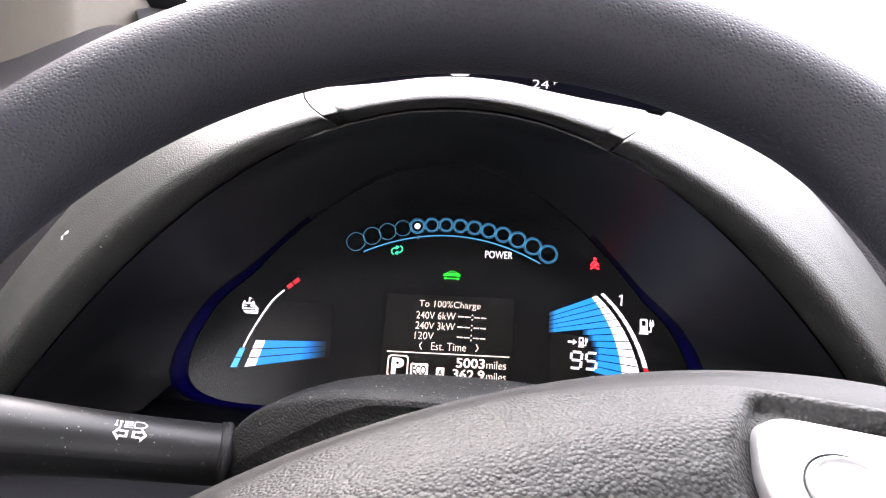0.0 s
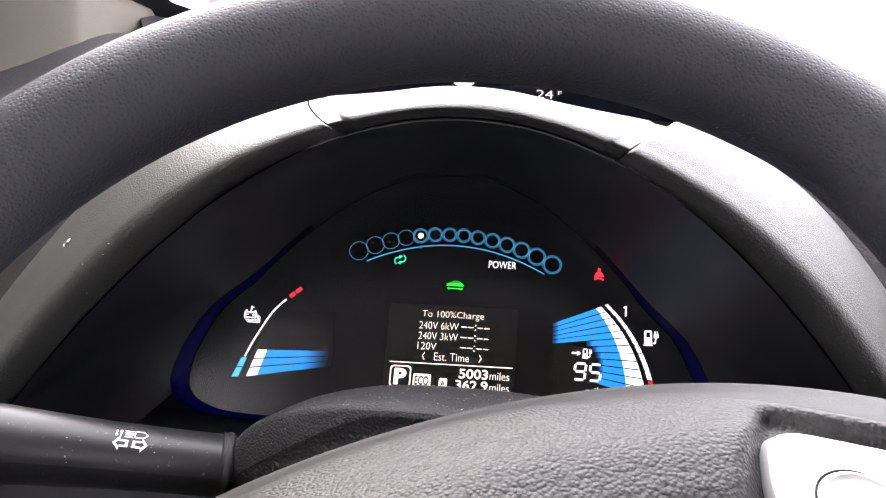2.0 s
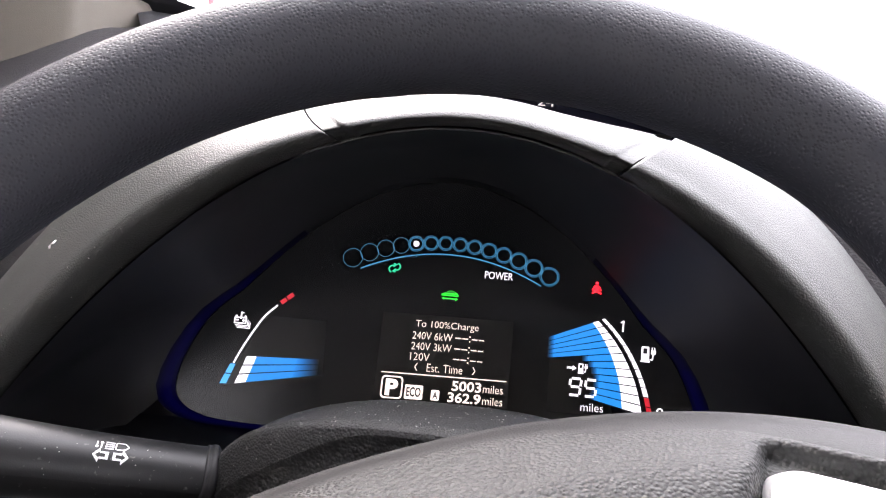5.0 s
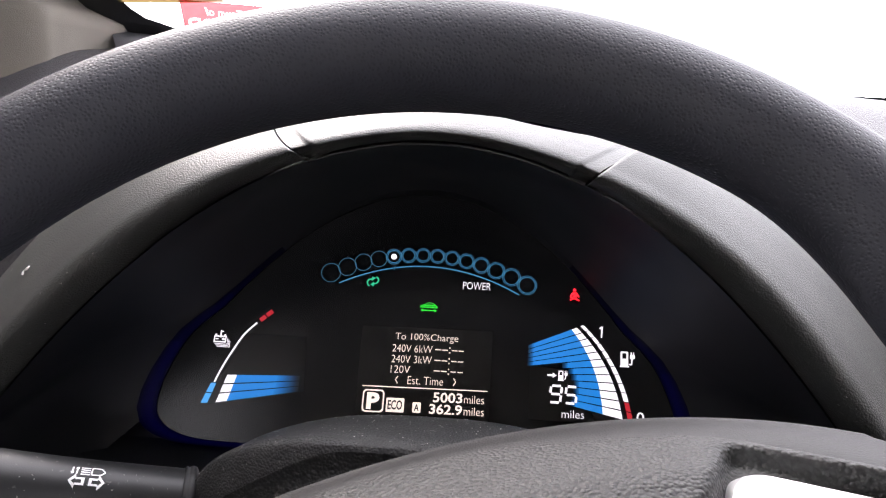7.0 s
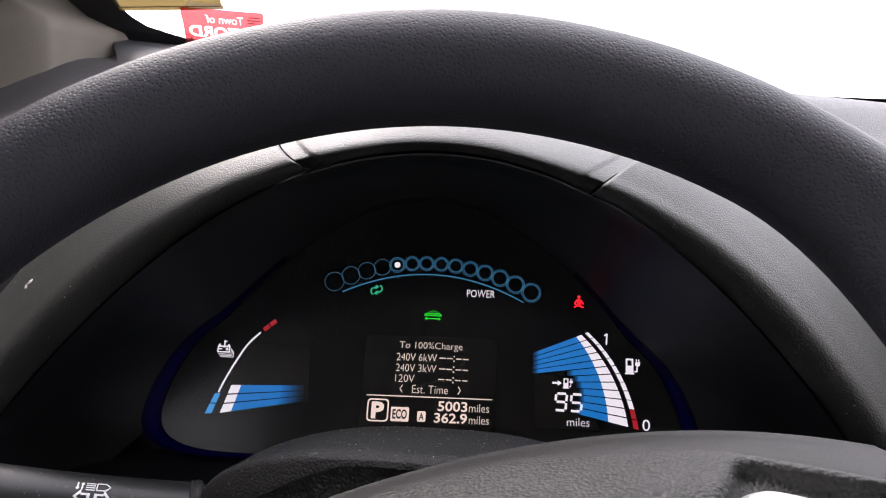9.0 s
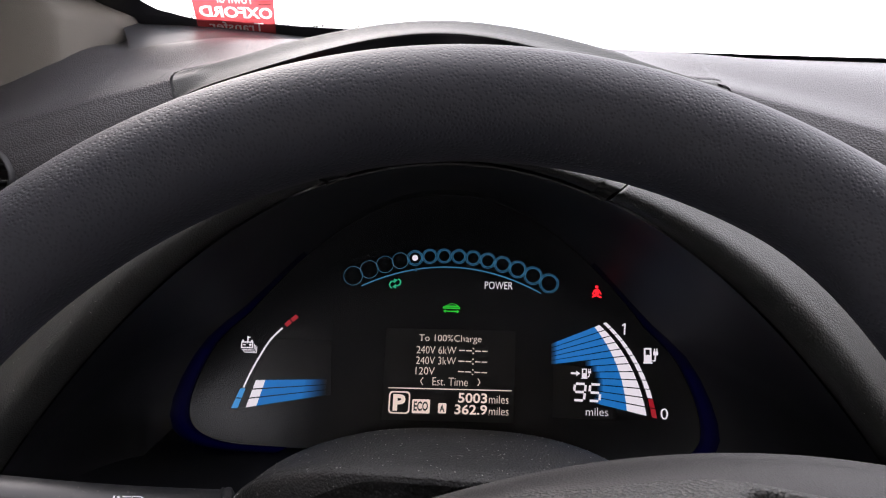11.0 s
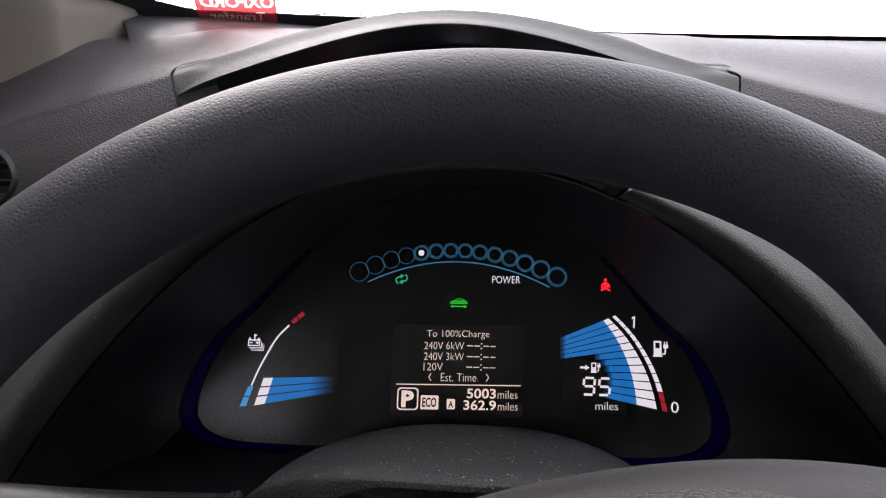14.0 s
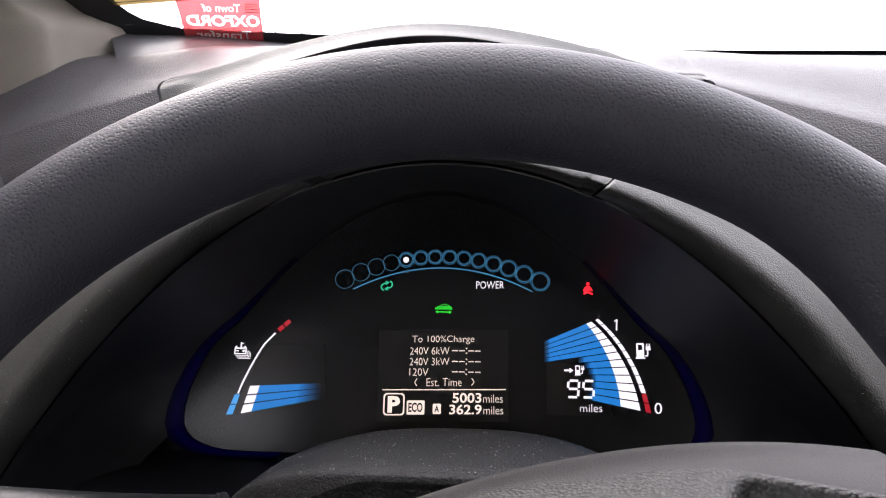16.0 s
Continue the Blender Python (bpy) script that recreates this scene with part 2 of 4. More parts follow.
# ---------------------------------------------------------------- frames of reference
WC = Vector((0.0018, 0.0, 0.70))                       # wheel centre
WT = radians(32.6)                                  # its lean
WN, WU = Vector((0, -math.cos(WT), math.sin(WT))), Vector((0, math.sin(WT), math.cos(WT)))
TURNED = radians(20)                                # the wheel stands turned to the left
WA = Vector((math.cos(TURNED), 0, 0)) + WU * math.sin(TURNED)
WB = Vector((-math.sin(TURNED), 0, 0)) + WU * math.cos(TURNED)


def on_wheel(a, b, w):
    return WC + WA * a + WB * b + WN * w


CC = Vector((0.005, 0.292, 0.702))                  # instrument face
CT = radians(24)
CN, CU = Vector((0, -math.cos(CT), math.sin(CT))), Vector((0, math.sin(CT), math.cos(CT)))


def on_face(u, v, w=0.0):
    """u runs across from the driver's axis, v up the face."""
    return Vector((u, CC.y, CC.z)) + CU * v + CN * w


# ---------------------------------------------------------------- shell of the car
def dash_section(x):
    """Control pairs (y, z) of the dashboard from the windscreen down to the knees."""
    left = max(0.0, -0.27 - x)
    right = max(0.0, x - 0.158)
    dy = -0.36 * min(right, 0.30) + 0.05 * left
    dz = -0.9 * left * left - 0.22 * left
    drop = -0.26 * min(right, 0.30)
    lift = -0.26 * min(0.07, max(0.0, -0.205 - x)) - 0.003 * smooth01((-0.19 - x) / 0.015)
    yb = screen_base(x)
    back = -0.50 * left * left - 0.12 * left
    base = 0.893 - 0.018 * max(0, x - 0.1) + 0.8 * back
    swell = 0.0065 * math.exp(-((x + 0.335) / 0.03) ** 2)
    return [(yb + 0.02, base), (mixv(yb, 0.48, 0.5) + dy * 0.3, base - 0.006 - 0.006 * smooth01((-0.22 - x) / 0.06) + drop * 0.12 + swell * 0.6), (0.465 + dy * 0.6, 0.879 - 0.008 * smooth01((-0.22 - x) / 0.06) + back * 0.9 + drop * 0.35 + swell), (0.40 + dy, 0.8625 + dz + drop * 0.85 + lift * 0.7), (0.368 + dy, 0.8545 + dz + drop + lift),
            (0.359 + dy, 0.847 + dz + drop + lift), (0.349 + dy, 0.826 + dz + drop + lift * 0.7), (0.339 + dy, 0.785 + dz + drop), (0.330 + dy, 0.70), (0.335 + dy, 0.60), (0.35 + dy, 0.45)]


def dash_at(x, y=None, z=None):
    """The height of the dashboard over (x, y), or its y at (x, z)."""
    pts = [profile(dash_section(x), t) for t in span(0, 0.75, 60)]
    for (ya, za), (yb, zb) in zip(pts, pts[1:]):
        if y is not None and yb <= y <= ya:
            return mixv(za, zb, (y - ya) / (yb - ya))
        if z is not None and zb <= z <= za:
            return mixv(ya, yb, (z - za) / (zb - za))
    return pts[-1][1] if y is not None else pts[-1][0]


def screen_base(x):
    return max(0.523, 0.72 - 1.2 * (x - 0.1) ** 2) if x < 0.1 else 0.72 - 0.5 * (x - 0.1) ** 2


def build_shell():
    ground = part("ground", sheet(lambda x, y: (x, y, -0.35 + 0.04 * noise.noise((x * 0.2, y * 0.2, 0))), span(-400, 400, 60), span(-400, 400, 60)), SNOW)
    tagged(ground, "flat snow-covered ground under an overcast sky", "ground", kind="structure")
    floor = part("floor", box(bmesh.new(), -0.50, 1.22, -1.7, 0.9, 0.05, 0.10), CARPET)
    tagged(floor, "dark carpet floor of the car", "floor", kind="structure")
    roof = part("ceiling", sheet(lambda x, y: (x, y, 1.285 - 0.05 * ((x - 0.36) / 0.86) ** 2), span(-0.50, 1.22, 9), span(-1.7, 0.02, 9)), FABRIC)
    thick(roof, 0.03)
    tagged(roof, "pale headliner of the car roof", "ceiling", kind="structure")
    for name, x0, x1, y0, y1 in (("wall_left", -0.50, -0.47, -1.40, -0.50), ("wall_right", 1.19, 1.22, -0.65, -0.25)):
        bm = bmesh.new()
        box(bm, x0, x1, -1.7, 0.9, 0.05, 0.86)
        box(bm, x0, x1, -1.7, 0.55, 1.13, 1.29)
        box(bm, x0, x1, -1.7, y0, 0.86, 1.13)
        box(bm, x0, x1, y1, 0.55, 0.86, 1.13)
        tagged(part(name, bm, FABRIC, smooth=False), "plain inner side of the car with a window opening", "wall", kind="structure")
    bm = bmesh.new()
    box(bm, -0.50, 1.22, -1.73, -1.7, 0.05, 0.94)
    box(bm, -0.50, 1.22, -1.73, -1.7, 1.16, 1.30)
    box(bm, -0.50, -0.25, -1.73, -1.7, 0.94, 1.16)
    box(bm, 0.97, 1.22, -1.73, -1.7, 0.94, 1.16)
    tagged(part("wall_back", bm, FABRIC, smooth=False), "plain rear end of the cabin with its window opening", "wall", kind="structure")
    bm = bmesh.new()
    box(bm, -0.50, 1.22, 0.86, 0.90, 0.05, 0.87)
    tagged(part("wall_front", bm, SHADE, smooth=False), "black bulkhead under the windscreen", "wall", kind="structure")


VENT = (-0.346, 0.7800, 0.0350, 0.0205)             # x, z and half axes of the air vent


def vent_inside(p):
    return ((p.x - VENT[0]) / VENT[2]) ** 2 + ((p.z - VENT[1]) / VENT[3]) ** 2 < 0.98 and p.y < 0.40


JOINT_L, JOINT_R = (-0.2074, 0.358), (0.1620, 0.36)


def joint_left(z):
    """The slanting joint between the dashboard and the display hood."""
    return JOINT_L[0] + 0.43 * max(0.0, 0.8515 - z)


def joint_right(z):
    return JOINT_R[0] - 0.0012 * smooth01((z - 0.851) / 0.004) - 0.10 * max(0.0, 0.850 - z)


def build_dash():
    dash = empty("dashboard", (0, 0.4, 0.6))
    vs = span(0, 0.45, 40) + span(0.46, 0.80, 90) + span(0.81, 1, 10)

    def f(x, t):
        y, z = profile(dash_section(x), t)
        if JOINT_L[0] + 0.012 < x < JOINT_R[0] - 0.004 and z > 0.70:
            y, z = max(y, 0.445), z - 0.012 * smooth01((0.57 - y) / 0.03)
        elif z > 0.70:
            under = 0.004 * smooth01((z - 0.8535) / 0.0015)
            near = smooth01((x + 0.262) / 0.054) if x < 0 else 1 - smooth01((x - 0.1614) / 0.03)
            x += near * ((joint_left(z) - 0.0013 + 0.2080 + under) if x < 0 else (joint_right(z) - 0.1606 - under))
        return Vector((x, y, z)) - dash.location

    bm = sheet(f, span(-0.47, -0.42, 8) + span(-0.415, -0.280, 56) + span(-0.275, -0.2080, 16), vs)
    hole = [q for q in bm.faces if vent_inside(q.calc_center_median() + dash.location)]
    bmesh.ops.delete(bm, geom=hole, context="FACES")
    part("dash_top", bm, DASH, dash)
    for jx, s in ((joint_left, 1), (joint_right, -1)):
        part("joint_backing", sheet(lambda k, z: Vector((jx(z) + s * mixv(-0.010, 0.012, k), dash_at(jx(z) - s * 0.003, z=z) + mixv(0.004, 0.010, k), z)) - dash.location, (0, 1), span(0.79, 0.8525, 24)), SHADE, dash, "dark gap beside the display hood")
    part("dash_middle", sheet(f, span(JOINT_L[0] + 0.0125, JOINT_R[0] - 0.0045, 40), vs), DASH, dash)
    part("dash_top", sheet(f, span(0.1614, 0.40, 30) + span(0.42, 1.19, 30), vs), DASH, dash)
    tagged(dash, "black grained plastic dashboard under the windscreen", "dashboard")
    return dash


def build_windscreen():
    w = empty("window_1", (0.36, 0.4, 0.9))
    us = span(-0.47, 1.19, 40)

    def f(x, t, off=0.0):
        yb = screen_base(x)
        return Vector((x, mixv(yb + 0.012, 0.02 + 0.02, t) - off, mixv(0.892 - 0.018 * max(0, x - 0.1), 1.285 - 0.05 * ((x - 0.36) / 0.86) ** 2, t) - off * 0.8)) - w.location

    g = part("pane", sheet(f, us, span(0, 1, 12)), GLASS, w, "clear curved windscreen glass")
    g.visible_shadow = False
    b = part("frit_band", sheet(lambda x, t: f(x, t * (0.035 - 0.023 * smooth01((x + 0.12) / 0.2)), 0.0008), us, span(0.0, 1.0, 3)), FRIT, w, "black printed border along the lower edge")
    edge = lambda t: -0.290 - 0.18 * (t - 0.04) + 0.030 * math.exp(-(t - 0.033) / 0.010)
    part("frit_band", sheet(lambda t, s: f(mixv(-0.46, edge(t), s), t, 0.0009), span(0.0345, 0.9, 60), span(0, 1, 8)), FRIT, w, "black printed border along the pillar")
    rng = random.Random(9)
    bm = bmesh.new()
    for _ in range(1500):
        x, rise = rng.uniform(-0.285, -0.06), abs(rng.gauss(0, 0.55))
        t0 = 0.0345 - 0.023 * smooth01((x + 0.12) / 0.2)
        t, r = t0 + 0.030 * rise * (1 - smooth01((x + 0.16) / 0.10)) + 0.0008, rng.uniform(0.0004, 0.0009) / (1 + rise)
        bm.faces.new([bm.verts.new(f(x + r * math.cos(a), t + r * 1.7 * math.sin(a), 0.0010)) for a in (0, 1.05, 2.09, 3.14, 4.19, 5.24)])
    part("frit_dots", bm, FRIT, w, "sparse black dots along the printed border", smooth=False)
    tagged(w, "clear windscreen with a black printed border", "windscreen", kind="structure")


# ---------------------------------------------------------------- instrument hood
HX = -0.007                                         # its middle


def lip(d):
    z = 0.8158 - 3.3 * d * d if abs(d) < 0.225 else 0.6487 - 1.485 * (abs(d) - 0.225) * 2.5
    return Vector((HX + d, 0.182 + 0.08 * (z - 0.79), z))


def lip_out(d):
    k = 6.6 * d
    n = Vector((k, 0, 1)).normalized()
    return n


def build_hood():
    hood = empty("instrument_hood", (HX, 0.2, 0.65))

    mid = [(0, 0.0085), (0.0012, 0.0037), (0.0026, 0.0013), (0.0043, 0.0008), (0.0070, 0.0046), (0.0110, 0.016), (0.0150, 0.034), (0.0155, 0.050), (0.008, 0.064), (-0.001, 0.080), (-0.003, 0.10)]
    side = [(0, 0.0135), (0.0040, 0.0066), (0.0092, 0.0022), (0.0142, 0.0024), (0.0195, 0.0078), (0.029, 0.0205), (0.044, 0.045), (0.058, 0.08), (0.062, 0.120), (0.030, 0.18), (-0.03, 0.24)]

    def climb(t):
        """How far up the brow t lies, from 0 at its lower edge to 1 where it turns down behind."""
        return min(1.25, t / 0.60) if t > 0.6 else max(0.0, profile(mid, t)[0] / 0.0150)

    def seam_left(t):
        return -0.0570 - 0.0150 * climb(t)

    def seam_right(t):
        return 0.0672 + 0.0145 * climb(t) ** 2

    def strip(lo, hi, ends, raised, n=40):
        """A length of the brow from lo(t) to hi(t). ends: the form of its two ends, a stepped flange or a rounded edge."""
        def f(u, t):
            a, b = lo(t), hi(t)
            d = mixv(a, b, u)
            k = smooth01((abs(d) - 0.03) / 0.13)
            p, q = profile(mid, t), profile(side, t)
            o, y = mixv(p[0], q[0], k), mixv(p[1], q[1], k)
            if raised:
                o += 0.0036 * smooth01((t - 0.40) / 0.18) * (1 - smooth01((abs(d) - 0.078) / 0.06))
            for gap, kind in ((d - a, ends[0]), (b - d, ends[1])):
                if kind == "flange":
                    low = 1 - smooth01((gap - 0.0062) / 0.0022)
                    front = 1 - smooth01((t - 0.24) / 0.10)
                    o -= low * (0.0009 + 0.0006 * front)
                    y += low * (0.0008 + 0.0052 * front * smooth01(t / 0.10))
                elif kind == "round":
                    turn = (1 - min(1.0, gap / 0.0018)) ** 2
                    o -= 0.0010 * turn
                    y += 0.0008 * turn
            return lip(d) + lip_out(d) * o + Vector((0, y, 0)) - hood.location
        return sheet(f, span(0, 1, n) if n > 60 else [0, 0.002, 0.004, 0.007, 0.010, 0.014] + span(0.02, 0.98, n) + [0.986, 0.990, 0.993, 0.996, 0.998, 1], span(0, 0.66, 46) + span(0.69, 1, 12))

    part("centre_brow", strip(lambda t: seam_left(t) + 0.0003, lambda t: seam_right(t) - 0.0003, ("flange", "flange"), False, 160), HOOD, hood)
    part("side_brow", strip(lambda t: -0.26, lambda t: seam_left(t) - 0.0003, ("", "round"), False), HOOD, hood)
    part("side_brow", strip(lambda t: seam_right(t) + 0.0003, lambda t: 0.26, ("round", ""), True), HOOD, hood)

    bead = lambda d, q: lip(d) + lip_out(d) * (-0.0014 + 0.0006 * math.cos(q)) + Vector((0, 0.0060 + 0.0006 * math.sin(q), 0)) - hood.location
    part("edge_bead", sheet(bead, span(-0.058, 0.066, 60), span(0, 2 * math.pi, 9)), HOOD, hood, "thin raised edge of the funnel")
    part("joint_lining", sheet(lambda d, t: lip(d) + lip_out(d) * mixv(-0.001, 0.004, t) + Vector((0, mixv(0.009, 0.050, t), 0)) - hood.location, span(-0.13, 0.13, 40), span(0, 1, 5)), SHADE, hood)

    # the funnel from the lip to the instrument face
    def f(d, t):
        a = lip(d) + Vector((0, mixv(0.0085, 0.0125, smooth01((abs(d) - 0.03) / 0.13)), 0)) - lip_out(d) * 0.001
        u = d / 0.26
        b = ring_out(0.5 + 0.5 * u * 0.90, 1.0)
        p = a.lerp(b, t)
        p += lip_out(d) * 0.010 * math.sin(math.pi * t)
        return p - hood.location

    part("funnel", sheet(f, span(-0.26, 0.26, 80), span(0, 1, 16)), FUNNEL, hood, "smooth black plastic funnel round the dials")
    fl = lambda x, t: (Vector((x, 0, 0)) + Vector((0, mixv(0.13, 0.262, t), mixv(0.609, 0.6365, t)))) - hood.location
    part("funnel_floor", sheet(fl, span(-0.27, 0.27, 30), span(0, 1, 6)), FUNNEL, hood)
    for x in (-0.19, 0.165):
        part("funnel_back", sheet(lambda u, v: on_face(x + u, v, -0.005) - hood.location, span(-0.07, 0.07, 5), span(-0.13, 0.02, 5)), FUNNEL, hood)
    tagged(hood, "black grained plastic hood arching over the instruments", "instrument hood")


RX = -0.0145


def ring_point(s, grow=0.0, w=0.002):
    """The edge of the instrument face, s from 0 (lower left) over the top to 1 (lower right)."""
    d = mixv(-1, 1, s)
    u = 0.153 * math.copysign(abs(d) ** 0.8, d) if abs(d) < 0.74 else None
    if u is None:
        a = (abs(d) - 0.74) / 0.26
        u0 = 0.153 * 0.74 ** 0.8
        v0 = 0.0874 - 5.5 * u0 * u0
        pts = [(u0, v0), (0.139, -0.012), (0.1505, -0.040), (0.1495, -0.060), (0.130, -0.0700), (0.09, -0.0715)]
        uu, v = profile(pts, a)
        u = math.copysign(uu, d)
    else:
        v = 0.0874 - 5.5 * u * u
    return on_face(RX + u, v, w)


def ring_out(s, t):
    """Across the sloping strip that edges the face, t from 0 at the face to 1 at the funnel."""
    d = abs(mixv(-1, 1, s))
    k = mixv(0.010, 0.060, smooth01((d - 0.62) / 0.30))
    p = ring_point(s, w=mixv(0.0008, 0.0070, t))
    return p + (p - on_face(RX, -0.02)) * k * t


# ---------------------------------------------------------------- steering wheel
def build_wheel():
    wheel = empty("steering_wheel", WC)
    R, r = 0.1789, 0.0176
    shift, turn = Vector((0.0063, 0, -0.0086)), Matrix.Rotation(radians(3.1), 3, "Z")

    def grip(p):
        """How far the thumb rests above the two spokes swell inwards."""
        a = math.degrees(p) % 360
        up = min(a - 20, 200 - a)
        return 0.0130 * smooth01((40 - up) / 28) * smooth01((up + 30) / 30)

    def rim(p, q):
        c, s = math.cos(p), math.sin(p)
        rad = Vector((c, 0, 0)) + WU * s
        inner = max(0.0, -math.cos(q)) * grip(p)
        return shift + turn @ (rad * (R + r * math.cos(q) - inner) + WN * (r * math.sin(q)))

    bm = sheet(lambda p, q: rim(p, q), span(0, 2 * math.pi, 181)[:-1], span(0, 2 * math.pi, 33), loop=True)
    bmesh.ops.remove_doubles(bm, verts=bm.verts, dist=1e-5)
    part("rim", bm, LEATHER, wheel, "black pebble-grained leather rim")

    # the pad and its two arms
    def edge(a):
        return 0.0586 - 1.22 * a * a - 8 * a ** 4

    def height(dist):
        return profile([(-0.064,), (-0.0520,), (-0.0430,), (-0.0350,), (-0.0275,), (-0.0225,), (-0.0190,), (-0.0160,), (-0.0145,), (-0.0135,), (-0.0130,)], dist / 0.055)[0]

    def crease(a):
        return profile([(0.0054,), (0.0054,), (0.0060,), (0.0082,), (0.0088,), (0.0100,), (0.0150,), (0.0190,), (0.0215,)], abs(a) / 0.16)[0]

    def trim_left(b):
        return max(0.0845, 0.0902 + 0.67 * (b - 0.0185))

    def surface(a, dist):
        b = edge(a) - dist
        dent = smooth01((abs(a) - trim_left(b) + mixv(0.002, 0.010, smooth01((0.036 - b) / 0.020))) / 0.014) * smooth01((dist - crease(a) - 0.0004) / 0.010) * 0.0100
        groove = 0.0005 * math.exp(-((dist - crease(a)) / 0.0009) ** 2)
        return on_wheel(a, b, height(dist) - dent - groove) - WC

    us = span(-0.157, 0.157, 150)
    full = lambda a: edge(a) + 0.070 - 1.9 * a * a
    part("pad_edge", sheet(lambda a, t: surface(a, crease(a) * t), us, span(0, 1, 12)), PADEDGE, wheel, "smooth rounded edge of the pad")
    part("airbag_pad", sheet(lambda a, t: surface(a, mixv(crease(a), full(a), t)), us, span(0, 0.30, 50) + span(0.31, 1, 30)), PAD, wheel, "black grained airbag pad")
    part("pad_back", sheet(lambda a, t: on_wheel(a, mixv(edge(a), edge(a) - 0.012, t), mixv(-0.064, -0.085, t)) - WC, span(-0.157, 0.157, 40), span(0, 1, 4)), SHADE, wheel)
    for s in (-1, 1):
        pts = [(0.0958, 0.0255, 0.0110), (0.150, -0.0095, 0.004), (0.152, -0.036, 0.006), (0.0835, -0.036, 0.006), (0.0835, 0.0055, 0.008)]
        ring_pts = []
        for k in range(5):
            (x0, y0, _), (x, y, r), (x1, y1, _) = pts[k - 1], pts[k], pts[(k + 1) % 5]
            p = Vector((x, y))
            d0, d1 = (Vector((x0, y0)) - p).normalized(), (Vector((x1, y1)) - p).normalized()
            for q in span(0, 1, 9):
                ring_pts.append(p + d0 * r * (1 - q) ** 2 + d1 * r * q ** 2)
        mid = sum(ring_pts, Vector((0, 0))) / len(ring_pts)

        def trim(i, t):
            k, w = profile([(1.0, -0.012), (1.0, -0.001), (0.985, 0.0012), (0.94, 0.0022), (0.7, 0.0030), (0.35, 0.0032), (0.01, 0.0032)], t)
            p = mid + (ring_pts[i % len(ring_pts)] - mid) * k
            return on_wheel(s * p.x, p.y, -0.0275 + 0.70 * (0.0215 - p.y) + w) - WC

        tr = part("spoke_trim", sheet(trim, range(len(ring_pts) + 1), span(0, 1, 25)), SILVER, wheel, "satin silver spoke trim")
        bx, by = 0.1010, -0.0005

        def knob(p, t):
            k, w = profile([(1.0, -0.002), (1.0, 0.0022), (0.93, 0.0030), (0.80, 0.0022), (0.5, 0.0016), (0.01, 0.0014)], t)
            x, y = bx + 0.0092 * k * math.cos(p), by + 0.0092 * k * math.sin(p)
            return on_wheel(s * x, y, -0.0275 + 0.70 * (0.0215 - y) + 0.0026 + w) - WC

        part("control_button", sheet(knob, span(0, 2 * math.pi, 37), span(0, 1, 16)), SILVER, tr, "round silver control button")
        part("button_gap", sheet(lambda p, t: on_wheel(s * (bx + mixv(0.0092, 0.0099, t) * math.cos(p)), by + mixv(0.0092, 0.0099, t) * math.sin(p), -0.0275 + 0.70 * (0.0215 - by - 0.0095 * math.sin(p)) + 0.0037) - WC, span(0, 2 * math.pi, 37), (0, 1)), SHADE, tr, "dark gap round the button")
    # hidden boss behind the pad
    bm = bmesh.new()
    bmesh.ops.create_cone(bm, cap_ends=True, segments=32, radius1=0.055, radius2=0.05, depth=0.04, matrix=Matrix.Translation(WN * -0.075) @ WN.to_track_quat("Z", "Y").to_matrix().to_4x4())
    part("boss", bm, SHADE, wheel)
    tagged(wheel, "black leather steering wheel turned slightly, silver spokes", "steering wheel")


# ---------------------------------------------------------------- column and stalk
def build_column():
    col = empty("steering_column", (0, 0.17, 0.62))

    crest = [(0.1203, 0.7022), (0.1240, 0.7032), (0.1280, 0.7034), (0.140, 0.7024), (0.160, 0.6990), (0.183, 0.6910), (0.207, 0.6805), (0.25, 0.6600), (0.30, 0.6350)]

    def f(q, t):
        x = 0.0985 * math.copysign(1 - (1 - abs(q)) ** 1.7, q)
        wide = 0.0045 * smooth01((-0.045 - x) / 0.05)
        k = smooth01((abs(x) - 0.030) / 0.055)
        y, zc = profile([(0.1188 - 0.0030 * k, 0.7000 - 0.0130 * k), (0.1194 - 0.0016 * k, 0.7012 - 0.0060 * k)] + crest, t)
        h = 0.045 * (1 - min(1, abs(x) / 0.0985) ** 2.8) ** 0.625
        swell = 0.030 * smooth01((0.150 - y) / 0.03) * (abs(x) / 0.0985) ** 2
        return Vector((x - wide, y + swell, zc - 0.045 + h)) - col.location

    part("shroud", sheet(f, span(-1, 1, 81), span(0, 1, 60)), COVER, col, "dusty black plastic column shroud")

    def end_face(q, t):
        p = f(q, 0.0)
        return p + Vector((0, 0.0030 * smooth01(t / 0.05) - 0.016 * t, -0.060 * t))

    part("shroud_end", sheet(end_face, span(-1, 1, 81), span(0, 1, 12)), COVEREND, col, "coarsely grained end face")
    for s in (-1, 1):
        part("shroud_side", sheet(lambda t, k: Vector((s * mixv(0.0985, 0.094, k), mixv(0.112, 0.30, t), mixv(0.655 - 0.35 * max(0, mixv(0.112, 0.30, t) - 0.16), 0.56, k))) - col.location, span(0, 1, 12), span(0, 1, 5)), COVER, col)
    tagged(col, "black plastic steering column cover with dust specks", "column cover")


